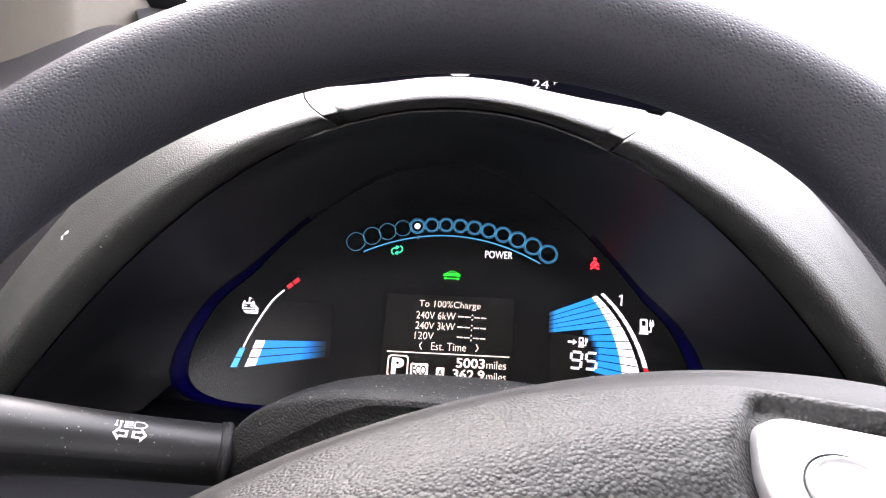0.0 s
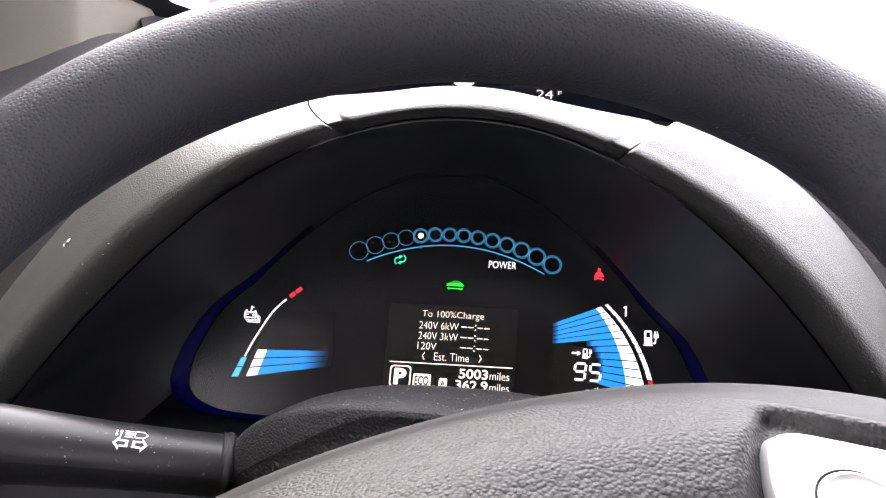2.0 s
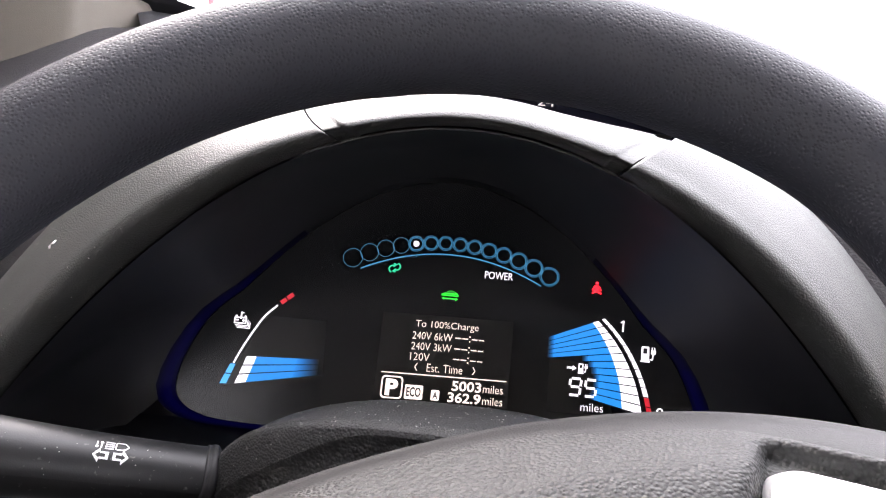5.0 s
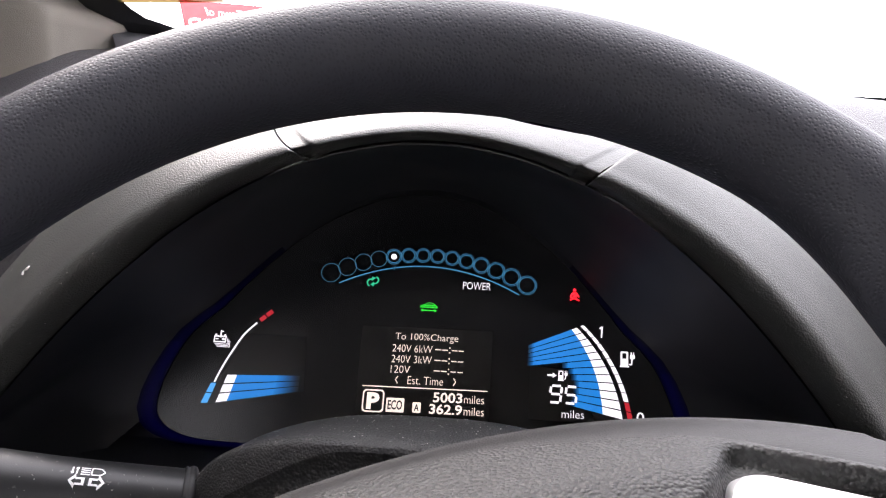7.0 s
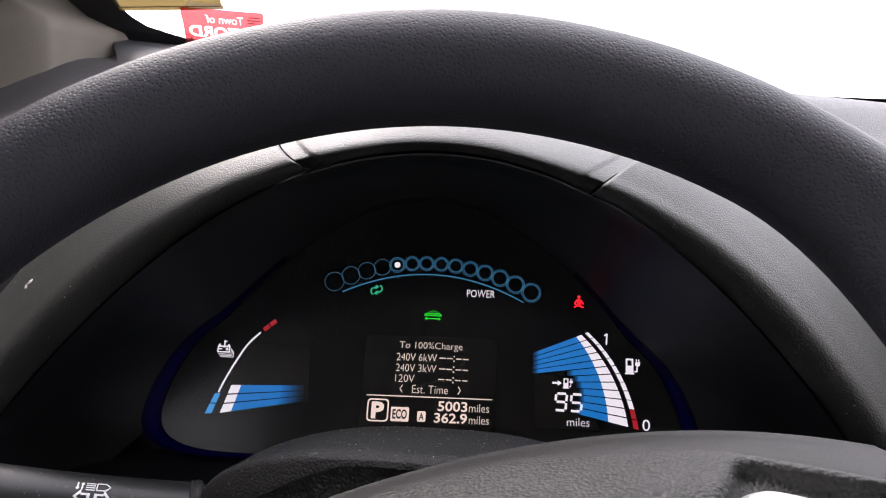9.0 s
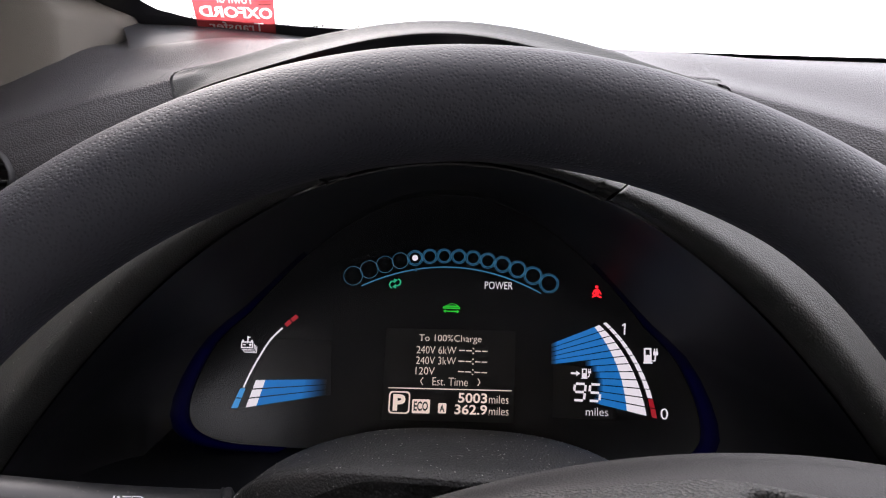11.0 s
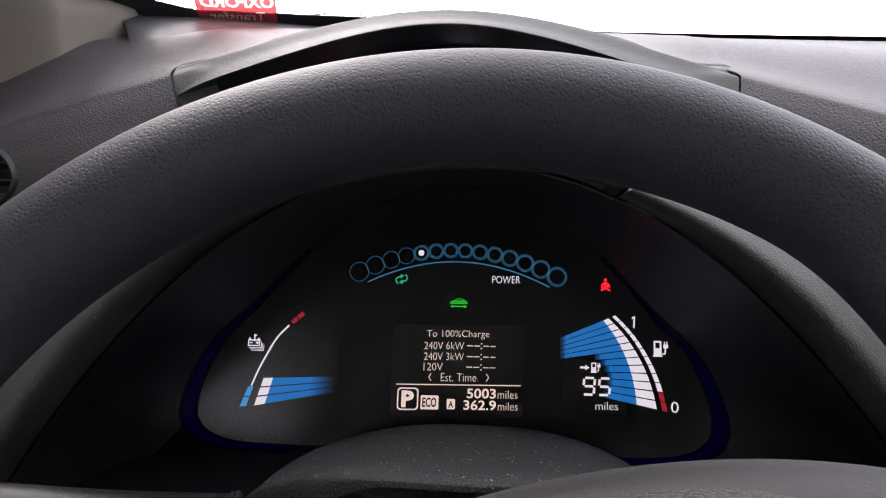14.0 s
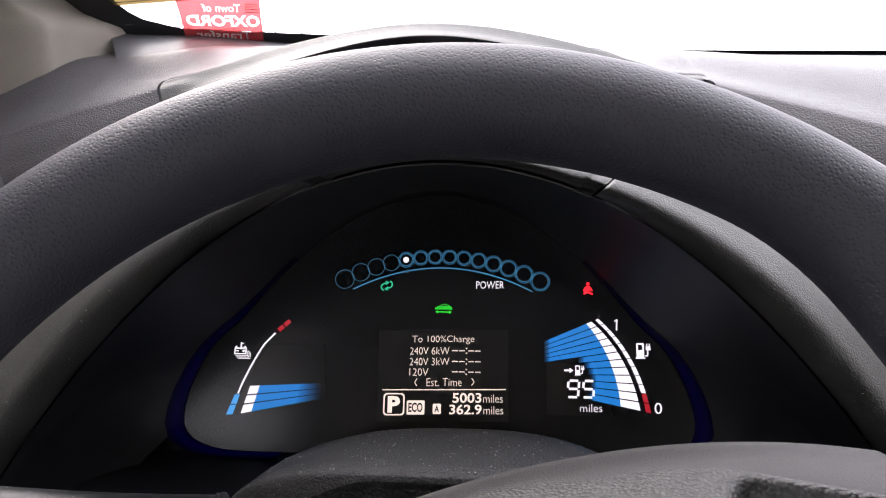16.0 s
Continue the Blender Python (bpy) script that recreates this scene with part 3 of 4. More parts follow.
def build_stalk():
    st = empty("indicator_stalk", (-0.10, 0.15, 0.655))
    a, b = Vector((-0.1045, 0.1520, 0.6580)), Vector((-0.2310, 0.1100, 0.6812))
    ax = (b - a).normalized()
    q = ax.to_track_quat("Z", "Y").to_matrix()

    def rad(t):
        return profile([(0.0134,), (0.0134,), (0.0137,), (0.0146,), (0.0158,), (0.0165,), (0.0166,)], t)[0]

    def f(p, t):
        r = rad(t)
        return a + (b - a) * t + q @ Vector((math.cos(p) * r, math.sin(p) * r, 0)) - st.location

    part("lever", sheet(f, span(0, 2 * math.pi, 49), span(0, 0.86, 24)), STALK, st)
    part("end_knob", sheet(f, span(0, 2 * math.pi, 49), span(0.867, 1.25, 8)), STALK, st, "turning end knob")
    bpy.context.view_layer.update()

    def skin(u, v):
        """u metres along the lever from its root, v round it, from its upper front side."""
        t = u / (b - a).length
        r = rad(t) + 0.0003
        up = Vector((0, -0.50, 0.86))
        up = (up - ax * up.dot(ax)).normalized()
        side = ax.cross(up)
        if side.y > 0:
            side = -side
        ang = v / r
        return a + (b - a) * t + (up * math.cos(ang) + side * math.sin(ang)) * r

    def arrow(u, v, s, d):
        pts = [(0, 0), (0.42, 0.52), (0.42, 0.26), (1, 0.26), (1, -0.26), (0.42, -0.26), (0.42, -0.52)]
        o = [(u + d * x * s, v + y * s) for x, y in pts]
        i = [(u + d * (0.50 + (x - 0.5) * 0.62) * s, v + y * 0.45 * s) for x, y in pts]
        return [[o[k], o[(k + 1) % 7], i[(k + 1) % 7], i[k]] for k in range(7)]

    u0, v0 = 0.0385, -0.0010
    plate("indicator_symbol", arrow(u0 - 0.0068, v0 + 0.0044, 0.0060, 1) + arrow(u0 + 0.0068, v0 + 0.0044, 0.0060, -1), PRINT, st, skin, "white double arrow")
    lamp = [bar(u0 - 0.0046, v0 - 0.0018, u0 - 0.0012, v0 - 0.0018, 0.0005), bar(u0 - 0.0012, v0 - 0.0018, u0 - 0.0012, v0 + 0.0014, 0.0005), bar(u0 - 0.0046, v0 + 0.0014, u0 - 0.0012, v0 + 0.0014, 0.0005),
            bar(u0 - 0.0046, v0 - 0.0018, u0 - 0.0062, v0 - 0.0002, 0.0005), bar(u0 - 0.0046, v0 + 0.0014, u0 - 0.0062, v0 - 0.0002, 0.0005)]
    lamp += [bar(u0 - 0.0006, v0 - 0.0016 + 0.001 * k, u0 + 0.0028, v0 - 0.0016 + 0.001 * k, 0.0005) for k in range(4)]
    lamp += [bar(u0 + 0.0042 + 0.0017 * k, v0 - 0.0018, u0 + 0.0042 + 0.0017 * k, v0 + 0.0014, 0.0006) for k in range(2)]
    lamp += [bar(u0 + 0.0042 + 0.0017 * k - 0.0006, v0 + (0.0008 if k else -0.0012), u0 + 0.0042 + 0.0017 * k + 0.0006, v0 + (0.0008 if k else -0.0012), 0.0007) for k in range(2)]
    plate("headlamp_symbol", lamp, PRINT, st, skin, "white headlamp symbol")
    plate("knob_mark", [bar(0.1075, -0.0045, 0.1135, -0.0045, 0.0018)], PRINT, st, skin, "white mark")
    bm = sheet(lambda p, t: a + ax * mixv(-0.004, 0.0025, t) + q @ Vector((math.cos(p), math.sin(p), 0)) * profile([(0.0125,), (0.0142,), (0.0146,), (0.0146,), (0.0140,), (0.0144,), (0.0125,)], t)[0] - st.location, span(0, 2 * math.pi, 41), span(0, 1, 13))
    part("gaiter", bm, SHADE, st, "ribbed black rubber collar")
    tagged(st, "black plastic indicator stalk with white light symbols", "stalk")


# ---------------------------------------------------------------- instruments
SLANT = 0.02                                        # the rows of the display climb a little to the right


def plate(name, polys, mat, parent, place, label=""):
    """Flat lit or printed shapes: closed outlines of (u, v), laid out by place(u, v)."""
    bm = bmesh.new()
    for poly in polys:
        bm.faces.new([bm.verts.new(place(u, v) - parent.matrix_world.translation) for u, v in poly])
    me = bpy.data.meshes.new(name)
    bm.to_mesh(me)
    bm.free()
    return put(name, me, mat, parent, label, smooth=False)


def rect(u0, v0, u1, v1):
    return [(u0, v0 + SLANT * (u0 - u0)), (u1, v0 + SLANT * (u1 - u0)), (u1, v1 + SLANT * (u1 - u0)), (u0, v1)]


def rounded(u0, v0, u1, v1, r, n=5):
    out = []
    for cx, cy, a0 in ((u1 - r, v1 - r, 0), (u0 + r, v1 - r, 90), (u0 + r, v0 + r, 180), (u1 - r, v0 + r, 270)):
        for k in range(n + 1):
            a = radians(a0 + 90 * k / n)
            out.append((cx + r * math.cos(a), cy + r * math.sin(a)))
    return [(u, v + SLANT * (u - u0)) for u, v in out]


def outline(poly, t):
    """A closed band of width t inside a convex outline."""
    cx, cy = sum(p[0] for p in poly) / len(poly), sum(p[1] for p in poly) / len(poly)
    w, h = max(p[0] for p in poly) - cx, max(p[1] for p in poly) - cy
    inner = [(cx + (x - cx) * (1 - t / w), cy + (y - cy) * (1 - t / h)) for x, y in poly]
    n = len(poly)
    return [[poly[i], poly[(i + 1) % n], inner[(i + 1) % n], inner[i]] for i in range(n)]


def ring(cx, cy, r0, r1, n=36, a0=0, a1=360):
    out = []
    for k in range(n):
        a, c = radians(mixv(a0, a1, k / n)), radians(mixv(a0, a1, (k + 1) / n))
        out.append([(cx + r0 * math.cos(a), cy + r0 * math.sin(a)), (cx + r1 * math.cos(a), cy + r1 * math.sin(a)), (cx + r1 * math.cos(c), cy + r1 * math.sin(c)), (cx + r0 * math.cos(c), cy + r0 * math.sin(c))])
    return out


def disc(cx, cy, r, n=20):
    return [[(cx + r * math.cos(2 * math.pi * k / n), cy + r * math.sin(2 * math.pi * k / n)) for k in range(n)]]


def bar(u0, v0, u1, v1, t):
    d = math.hypot(u1 - u0, v1 - v0)
    nx, ny = -(v1 - v0) / d * t / 2, (u1 - u0) / d * t / 2
    return [(u0 + nx, v0 + ny), (u1 + nx, v1 + ny), (u1 - nx, v1 - ny), (u0 - nx, v0 - ny)]


def letters(text, u0, v0, u1, v1, mat, parent, place, label="", bold=0.0, slant=SLANT, name="lettering", flip=False):
    """Words in the built-in font, fitted into a box."""
    cu = bpy.data.curves.new(name, "FONT")
    cu.body, cu.size, cu.offset, cu.resolution_u = text, 1.0, bold, 3
    ob = new("draft", cu)
    me = bpy.data.meshes.new_from_object(ob.evaluated_get(bpy.context.evaluated_depsgraph_get()))
    bpy.data.objects.remove(ob)
    me.name = name
    xs, ys = [v.co.x for v in me.vertices], [v.co.y for v in me.vertices]
    x0, x1, y0, y1 = min(xs), max(xs), min(ys), max(ys)
    for v in me.vertices:
        p = (v.co.x - x0) / (x1 - x0)
        u = mixv(u1, u0, p) if flip else mixv(u0, u1, p)
        v.co = place(u, mixv(v0, v1, (v.co.y - y0) / (y1 - y0)) + slant * (u - u0)) - parent.matrix_world.translation
    me.materials.clear()
    return put(name, me, mat, parent, label, smooth=False)


def seven(ch, u0, v0, u1, v1, t):
    """One digit of seven slanted segments, as bars."""
    on = {"0": "abcdef", "1": "bc", "2": "abged", "3": "abgcd", "4": "fgbc", "5": "afgcd", "9": "abcdfg"}[ch]
    vm, g, sh = (v0 + v1) / 2, t * 0.45, 0.10 * (v1 - v0)
    k = lambda v: sh * (v - v0) / (v1 - v0)
    seg = {"a": (u0 + g, v1, u1 - g, v1), "g": (u0 + g, vm, u1 - g, vm), "d": (u0 + g, v0, u1 - g, v0), "f": (u0, vm + g, u0, v1 - g), "b": (u1, vm + g, u1, v1 - g), "e": (u0, v0 + g, u0, vm - g), "c": (u1, v0 + g, u1, vm - g)}
    return [bar(a + k(b), b, c + k(d), d, t) for a, b, c, d in (seg[s] for s in on)]


def pump(u, v, s):
    """A charging post with a plug, s tall."""
    p = outline(rounded(u, v, u + 0.52 * s, v + s, 0.08 * s), 0.12 * s)
    p += [rect(u + 0.06 * s, v + 0.04 * s, u + 0.46 * s, v + 0.52 * s), rect(u - 0.06 * s, v - 0.06 * s, u + 0.58 * s, v + 0.03 * s)]
    p += [bar(u + 0.56 * s, v + 0.15 * s, u + 0.74 * s, v + 0.15 * s, 0.09 * s), bar(u + 0.74 * s, v + 0.12 * s, u + 0.78 * s, v + 0.55 * s, 0.09 * s),
          rect(u + 0.64 * s, v + 0.52 * s, u + 0.96 * s, v + 0.78 * s), bar(u + 0.72 * s, v + 0.76 * s, u + 0.72 * s, v + 0.98 * s, 0.07 * s), bar(u + 0.88 * s, v + 0.76 * s, u + 0.88 * s, v + 0.98 * s, 0.07 * s)]
    return p


def build_cluster():
    cl = empty("instrument_cluster", on_face(RX, -0.07))
    bpy.context.view_layer.update()
    here = cl.location
    n = 160
    bm = bmesh.new()
    bm.faces.new([bm.verts.new(ring_point(i / n, w=0.0) - here) for i in range(n + 1)])
    part("face", bm, FACE, cl, "glossy black instrument face", smooth=False)
    # lit blue edge; its spill on the sloping wall is stepped into the emission
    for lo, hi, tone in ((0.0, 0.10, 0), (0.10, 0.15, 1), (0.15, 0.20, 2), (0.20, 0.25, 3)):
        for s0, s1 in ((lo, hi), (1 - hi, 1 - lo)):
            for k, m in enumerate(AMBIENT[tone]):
                part("light_strip", sheet(lambda s, t: ring_out(s, t) - here, span(s0, s1, 24), (k / 5, (k + 1) / 5)), m, cl, "dim blue glowing edge strip with its soft spill painted in")
    part("face_border", sheet(lambda s, t: ring_out(s, t) - here, span(0.25, 0.75, 80), span(0, 1, 3)), FUNNEL, cl, "black edge strip above the dials")
    at = lambda w: (lambda u, v: on_face(u, v, w))
    p1, p2, p3 = at(0.0010), at(0.0016), at(0.0022)

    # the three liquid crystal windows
    # the fading light on the battery window is put into its base colour
    plate("lcd_window", [[(-0.1385, -0.0515), (-0.081, -0.040), (-0.0835, -0.001), (-0.094, 0.008), (-0.106, 0.009), (-0.122, -0.014)]], LCD_FADE, cl, at(0.0006), "smoky display window of the battery gauge with painted light fade")
    plate("lcd_window", [rect(-0.0500, -0.0530, 0.0285, 0.0015)], LCD, cl, at(0.0006), "smoky dot display window")
    plate("lcd_window", [[(0.0512, -0.047), (0.090, -0.047), (0.081, -0.018), (0.0512, -0.0155)]], LCD, cl, at(0.0006), "smoky display window of the range gauge")

    # power arc
    for i in range(14):
        k = i - 6.5
        du = 0.00895 * k + 7.7e-6 * k ** 3
        u, v, r = -0.0124 + du, 0.0475 - 4.05 * du * du, 0.0046 + 0.0014 * (abs(k) / 6.5) ** 1.5
        polys = ring(u, v, r - 0.00030, r)
        if i >= 4:
            polys += ring(u, v, r - 0.00125, r - 0.00085)
        plate("power_ring", polys, BLUEDIM if i < 4 else BLUELINE, cl, p1)
        if i == 4:
            plate("power_dot", disc(u, v, 0.0018), WHITE, cl, p1, "white lit dot")
    arc = lambda u: 0.0405 - 4.6 * (u + 0.0122) ** 2
    us = span(-0.0671, -0.0348, 14)
    left = [bar(a, arc(a), b, arc(b), 0.0008) for a, b in zip(us, us[1:])]
    us = span(-0.0332, 0.0432, 28)
    plate("power_scale", left + [bar(a, arc(a), b, arc(b), 0.0008) for a, b in zip(us, us[1:])] + [bar(-0.0340, 0.0370, -0.0338, 0.0392, 0.0007)], BLUELINE, cl, p1, "thin blue scale line")
    letters("POWER", 0.0088, 0.0278, 0.0258, 0.0324, WHITE, cl, p1, "white word POWER", bold=-0.004)
    polys = ring(-0.0476, 0.0282, 0.0017, 0.0026, 10, 75, 255) + ring(-0.0452, 0.0298, 0.0017, 0.0026, 10, -105, 75)
    polys += [[(-0.0472, 0.0322), (-0.0470, 0.0292), (-0.0448, 0.0312)], [(-0.0456, 0.0258), (-0.0458, 0.0288), (-0.0480, 0.0268)]]
    plate("regeneration_symbol", polys, TEAL, cl, p1, "teal pair of curved arrows")

    # ready lamp: a small car over a double arrow
    cu, cv = -0.0110, 0.0160
    roof = [(-0.0054, -0.0013), (-0.0052, 0.0000), (-0.0030, 0.0008), (-0.0014, 0.0019), (0.0006, 0.0022), (0.0026, 0.0017), (0.0046, 0.0004), (0.0053, -0.0002), (0.0052, -0.0013)]
    plate("ready_lamp", [[(cu + a, cv + b) for a, b in roof], bar(cu - 0.0034, cv - 0.0028, cu + 0.0034, cv - 0.0028, 0.0007),
          [(cu - 0.0050, cv - 0.0028), (cu - 0.0034, cv - 0.0017), (cu - 0.0034, cv - 0.0039)], [(cu + 0.0050, cv - 0.0028), (cu + 0.0034, cv - 0.0039), (cu + 0.0034, cv - 0.0017)]], GREEN, cl, p1, "green car lamp with a double arrow")
    plate("ready_lamp_window", [[(cu + a * 0.52 + 0.0002, cv + 0.0010 + b * 0.30) for a, b in roof], bar(cu - 0.0048, cv - 0.0004, cu + 0.0048, cv - 0.0005, 0.0003)], INK, cl, p2)
    # belt lamp
    bu, bv = 0.0769, 0.0287
    plate("belt_lamp", disc(bu, bv + 0.0030, 0.0009) + [[(bu - 0.0013, bv - 0.0016), (bu + 0.0013, bv - 0.0016), (bu + 0.0010, bv + 0.0016), (bu - 0.0010, bv + 0.0016)],
          bar(bu - 0.0012, bv + 0.0012, bu - 0.0026, bv - 0.0014, 0.0007), bar(bu + 0.0012, bv + 0.0012, bu + 0.0026, bv - 0.0014, 0.0007),
          bar(bu - 0.0026, bv - 0.0014, bu + 0.0026, bv - 0.0034, 0.0006), bar(bu - 0.0028, bv - 0.0034, bu - 0.0006, bv - 0.0022, 0.0008), bar(bu + 0.0028, bv - 0.0034, bu + 0.0006, bv - 0.0022, 0.0008)], REDLAMP, cl, p1, "red seat belt lamp")
    plate("belt_stripe", [bar(bu - 0.0016, bv - 0.0015, bu + 0.0012, bv + 0.0013, 0.0005)], INK, cl, p2)

    # battery temperature gauge
    tarc = lambda t: profile([(-0.1138, -0.0012), (-0.1207, -0.0089), (-0.1268, -0.0201), (-0.1312, -0.0297), (-0.1343, -0.0380)], t)
    ts = [tarc(t) for t in span(0, 1, 22)]
    plate("temperature_scale", [bar(*a, *b, 0.0011) for a, b in zip(ts, ts[1:])], WHITE, cl, p1, "white scale line")
    plate("hot_mark", [bar(-0.1121, 0.0004, -0.1091, 0.0031, 0.0027)], RED, cl, p1, "red mark")
    plate("hot_mark", [bar(-0.1086, 0.0036, -0.1053, 0.0065, 0.0027)], RED, cl, p1, "red mark")
    plate("cold_mark", [[(-0.1362, -0.0385), (-0.1330, -0.0385), (-0.1347, -0.0441), (-0.1383, -0.0441)]], BLUEMARK, cl, p1, "pale blue mark")
    plate("cold_mark", [[(-0.1385, -0.0447), (-0.1349, -0.0447), (-0.1366, -0.0502), (-0.1406, -0.0506)]], BLUEMARK, cl, p1, "pale blue mark")
    for i in range(3):
        lo, hi = 1 - (i + 1) / 3 + (0.025 if i < 2 else 0), 1 - i / 3 - (0.025 if i else 0)

        def q(s, top):
            """A point of the bar block: s from 0 at its left to 1 at its right edge."""
            a = (mixv(-0.1318, -0.1272, top), mixv(-0.0497, -0.0333, top))
            b = (-0.0842, mixv(-0.0402, -0.0310, top))
            return (mixv(a[0], b[0], s), mixv(a[1], b[1], s))

        f = lambda s0, s1: [[q(s0, lo), q(s1, lo), q(s1, hi), q(s0, hi)]]
        plate("level_bar", f(0.0, 0.135), WHITE, cl, p1, "white end of a level bar")
        plate("level_bar", f(0.135, 0.70), BLUE, cl, p1, "blue level bar")
        for s, m in zip(span(0.70, 0.9786, 14), FADE):
            plate("level_bar", f(s, s + 0.0215), m, cl, p1, "fading blue end of a level bar")
    bu, bv, s = -0.1385, -0.0168, 0.0088
    polys = outline(rect(bu, bv + 0.25 * s, bu + 0.86 * s, bv + 0.72 * s), 0.09 * s)
    polys += [bar(bu + 0.12 * s, bv + 0.50 * s, bu + 0.32 * s, bv + 0.50 * s, 0.08 * s), bar(bu + 0.55 * s, bv + 0.50 * s, bu + 0.75 * s, bv + 0.50 * s, 0.08 * s), bar(bu + 0.65 * s, bv + 0.40 * s, bu + 0.65 * s, bv + 0.60 * s, 0.08 * s)]
    polys += [bar(bu + 0.45 * s, bv + 0.60 * s, bu + 0.45 * s, bv + 1.10 * s, 0.10 * s), bar(bu + 0.45 * s, bv + 1.02 * s, bu + 0.62 * s, bv + 1.02 * s, 0.07 * s), bar(bu + 0.12 * s, bv + 0.72 * s, bu + 0.12 * s, bv + 0.84 * s, 0.12 * s), bar(bu + 0.74 * s, bv + 0.72 * s, bu + 0.74 * s, bv + 0.84 * s, 0.12 * s)]
    for k in (1, 2, 3):
        o = 0.09 * s * k
        polys += [bar(bu + o, bv + 0.25 * s - o, bu + 0.86 * s + o, bv + 0.25 * s - o, 0.045 * s), bar(bu + 0.86 * s + o, bv + 0.25 * s - o, bu + 0.86 * s + o, bv + 0.66 * s - o, 0.045 * s)]
    plate("battery_symbol", polys, WHITE, cl, p1, "white battery thermometer symbol")

    # charge gauge: a fan of twelve bars
    fan = lambda r, a: (0.0045 + r * math.cos(radians(a)), -0.0236 + r * math.sin(radians(a)))
    for i in range(12):
        a1, a0 = 23.7 - 35 * i / 12 - 0.19, 23.7 - 35 * (i + 1) / 12 + 0.19
        f1, f0 = (23.7 - a1) / 35, (23.7 - a0) / 35
        white_in, white_out = (lambda f: 0.0773 + 0.0145 * f), (lambda f: 0.0806 + 0.0230 * f)
        start = 0.0485 if i < 5 else (0.0690, 0.0725, 0.0745, 0.0760, 0.0760, 0.0750, 0.0740)[i - 5]
        def quad(r0, r1):
            cut = lambda r, a: fan(r / math.cos(radians(a)), a)
            return [cut(r0, a0), fan(r1(f0), a0), fan(r1(f1), a1), cut(r0, a1)]
        plate("charge_bar", [quad(start, white_in)], BLUE, cl, p1, "blue charge bar")
        plate("charge_bar", [[fan(white_in(f0), a0), fan(white_out(f0), a0), fan(white_out(f1), a1), fan(white_in(f1), a1)]], WHITE, cl, p1, "white end of a charge bar")
        for k in range(4):
            plate("charge_bar", [[(0.0045 + r * math.cos(0), -0.0236 + r * math.tan(radians(a))) for r, a in ((start - 0.0008 * (k + 1), a0), (start - 0.0008 * k, a0), (start - 0.0008 * k, a1), (start - 0.0008 * (k + 1), a1))]], FADE[3 * k + 3], cl, p1, "fading blue end of a charge bar")
        ro, ri = (lambda f: 0.0850 + 0.0248 * f), (lambda f: 0.0831 + 0.0236 * f)
        plate("capacity_mark", [[fan(ri(f0), a0 - 0.06), fan(ro(f0), a0 - 0.06), fan(ro(f1), a1 + 0.06), fan(ri(f1), a1 + 0.06)]], RED if i > 9 else WHITE, cl, p1, "red capacity mark" if i > 9 else "white capacity mark")
    polys = []
    for ch, u in (("9", 0.0632), ("5", 0.0722)):
        polys += seven(ch, u, -0.0364, u + 0.0063, -0.0268, 0.0014)
    plate("range_digits", polys, WHITE, cl, p2, "white seven-segment number 95")
    plate("range_symbol", [bar(0.0616, -0.0208, 0.0652, -0.0208, 0.0012), [(0.0648, -0.0192), (0.0672, -0.0208), (0.0648, -0.0224)]] + pump(0.0682, -0.0234, 0.0056), WHITE, cl, p2, "white arrow and charging post")
    letters("miles", 0.0706, -0.0450, 0.0836, -0.0404, WHITE, cl, p2, "white word miles", bold=-0.012)
    plate("full_mark", [bar(0.0934, 0.0035, 0.0938, 0.0102, 0.0009), bar(0.0937, 0.0100, 0.0922, 0.0088, 0.0008)], WHITE, cl, p1, "white figure 1")
    letters("0", 0.1142, -0.0452, 0.1186, -0.0388, WHITE, cl, p1)
    plate("charge_symbol", pump(0.1048, -0.0127, 0.0088), WHITE, cl, p1, "white charging post symbol")

    # dot display
    letters("To 100%Charge", -0.0297, -0.0068, 0.0079, -0.0016, AMBERW, cl, p1, "pale words To 100%Charge", bold=-0.012)
    for row, text, u1 in ((-0.0130, "240V 6kW", -0.0070), (-0.0194, "240V 3kW", -0.0070), (-0.0256, "120V", -0.0195)):
        letters(text, -0.0309, row, u1, row + 0.0044, AMBERW, cl, p1, bold=-0.012)
        v = row + 0.0022 + 0.0006
        plate("charge_time", [bar(-0.0054, v, -0.0018, v, 0.0006), bar(-0.0011, v, 0.0023, v, 0.0006), bar(0.0045, v, 0.0078, v, 0.0006), bar(0.0086, v, 0.0118, v, 0.0006), rect(0.0029, v + 0.0010, 0.0037, v + 0.0018), rect(0.0029, v - 0.0018, 0.0037, v - 0.0010)], AMBERW, cl, p1, "dashes where the charging time would stand")
    letters("Est. Time", -0.0204, -0.0316, 0.0006, -0.0269, AMBERW, cl, p1, bold=-0.012)
    plate("chevron", [bar(-0.0262, -0.0272, -0.0276, -0.0294, 0.0005), bar(-0.0276, -0.0294, -0.0262, -0.0316, 0.0005)], AMBERW, cl, p1)
    plate("chevron", [bar(0.0066, -0.0264, 0.0080, -0.0286, 0.0005), bar(0.0080, -0.0286, 0.0066, -0.0308, 0.0005)], AMBERW, cl, p1)
    plate("rule", [rect(-0.0468, -0.0345, 0.0270, -0.0339)], AMBERW, cl, p1)
    box_p = rounded(-0.0460, -0.0492, -0.0333, -0.0361, 0.0022)
    plate("gear_frame", outline(box_p, 0.0008), AMBERW, cl, p1, "pale rounded frame")
    letters("P", -0.0434, -0.0475, -0.0360, -0.0378, AMBERW, cl, p1, "pale letter P", bold=0.045)
    plate("eco_frame", [rounded(-0.0319, -0.0484, -0.0213, -0.0402, 0.0008)], AMBERW, cl, p1, "pale filled frame")
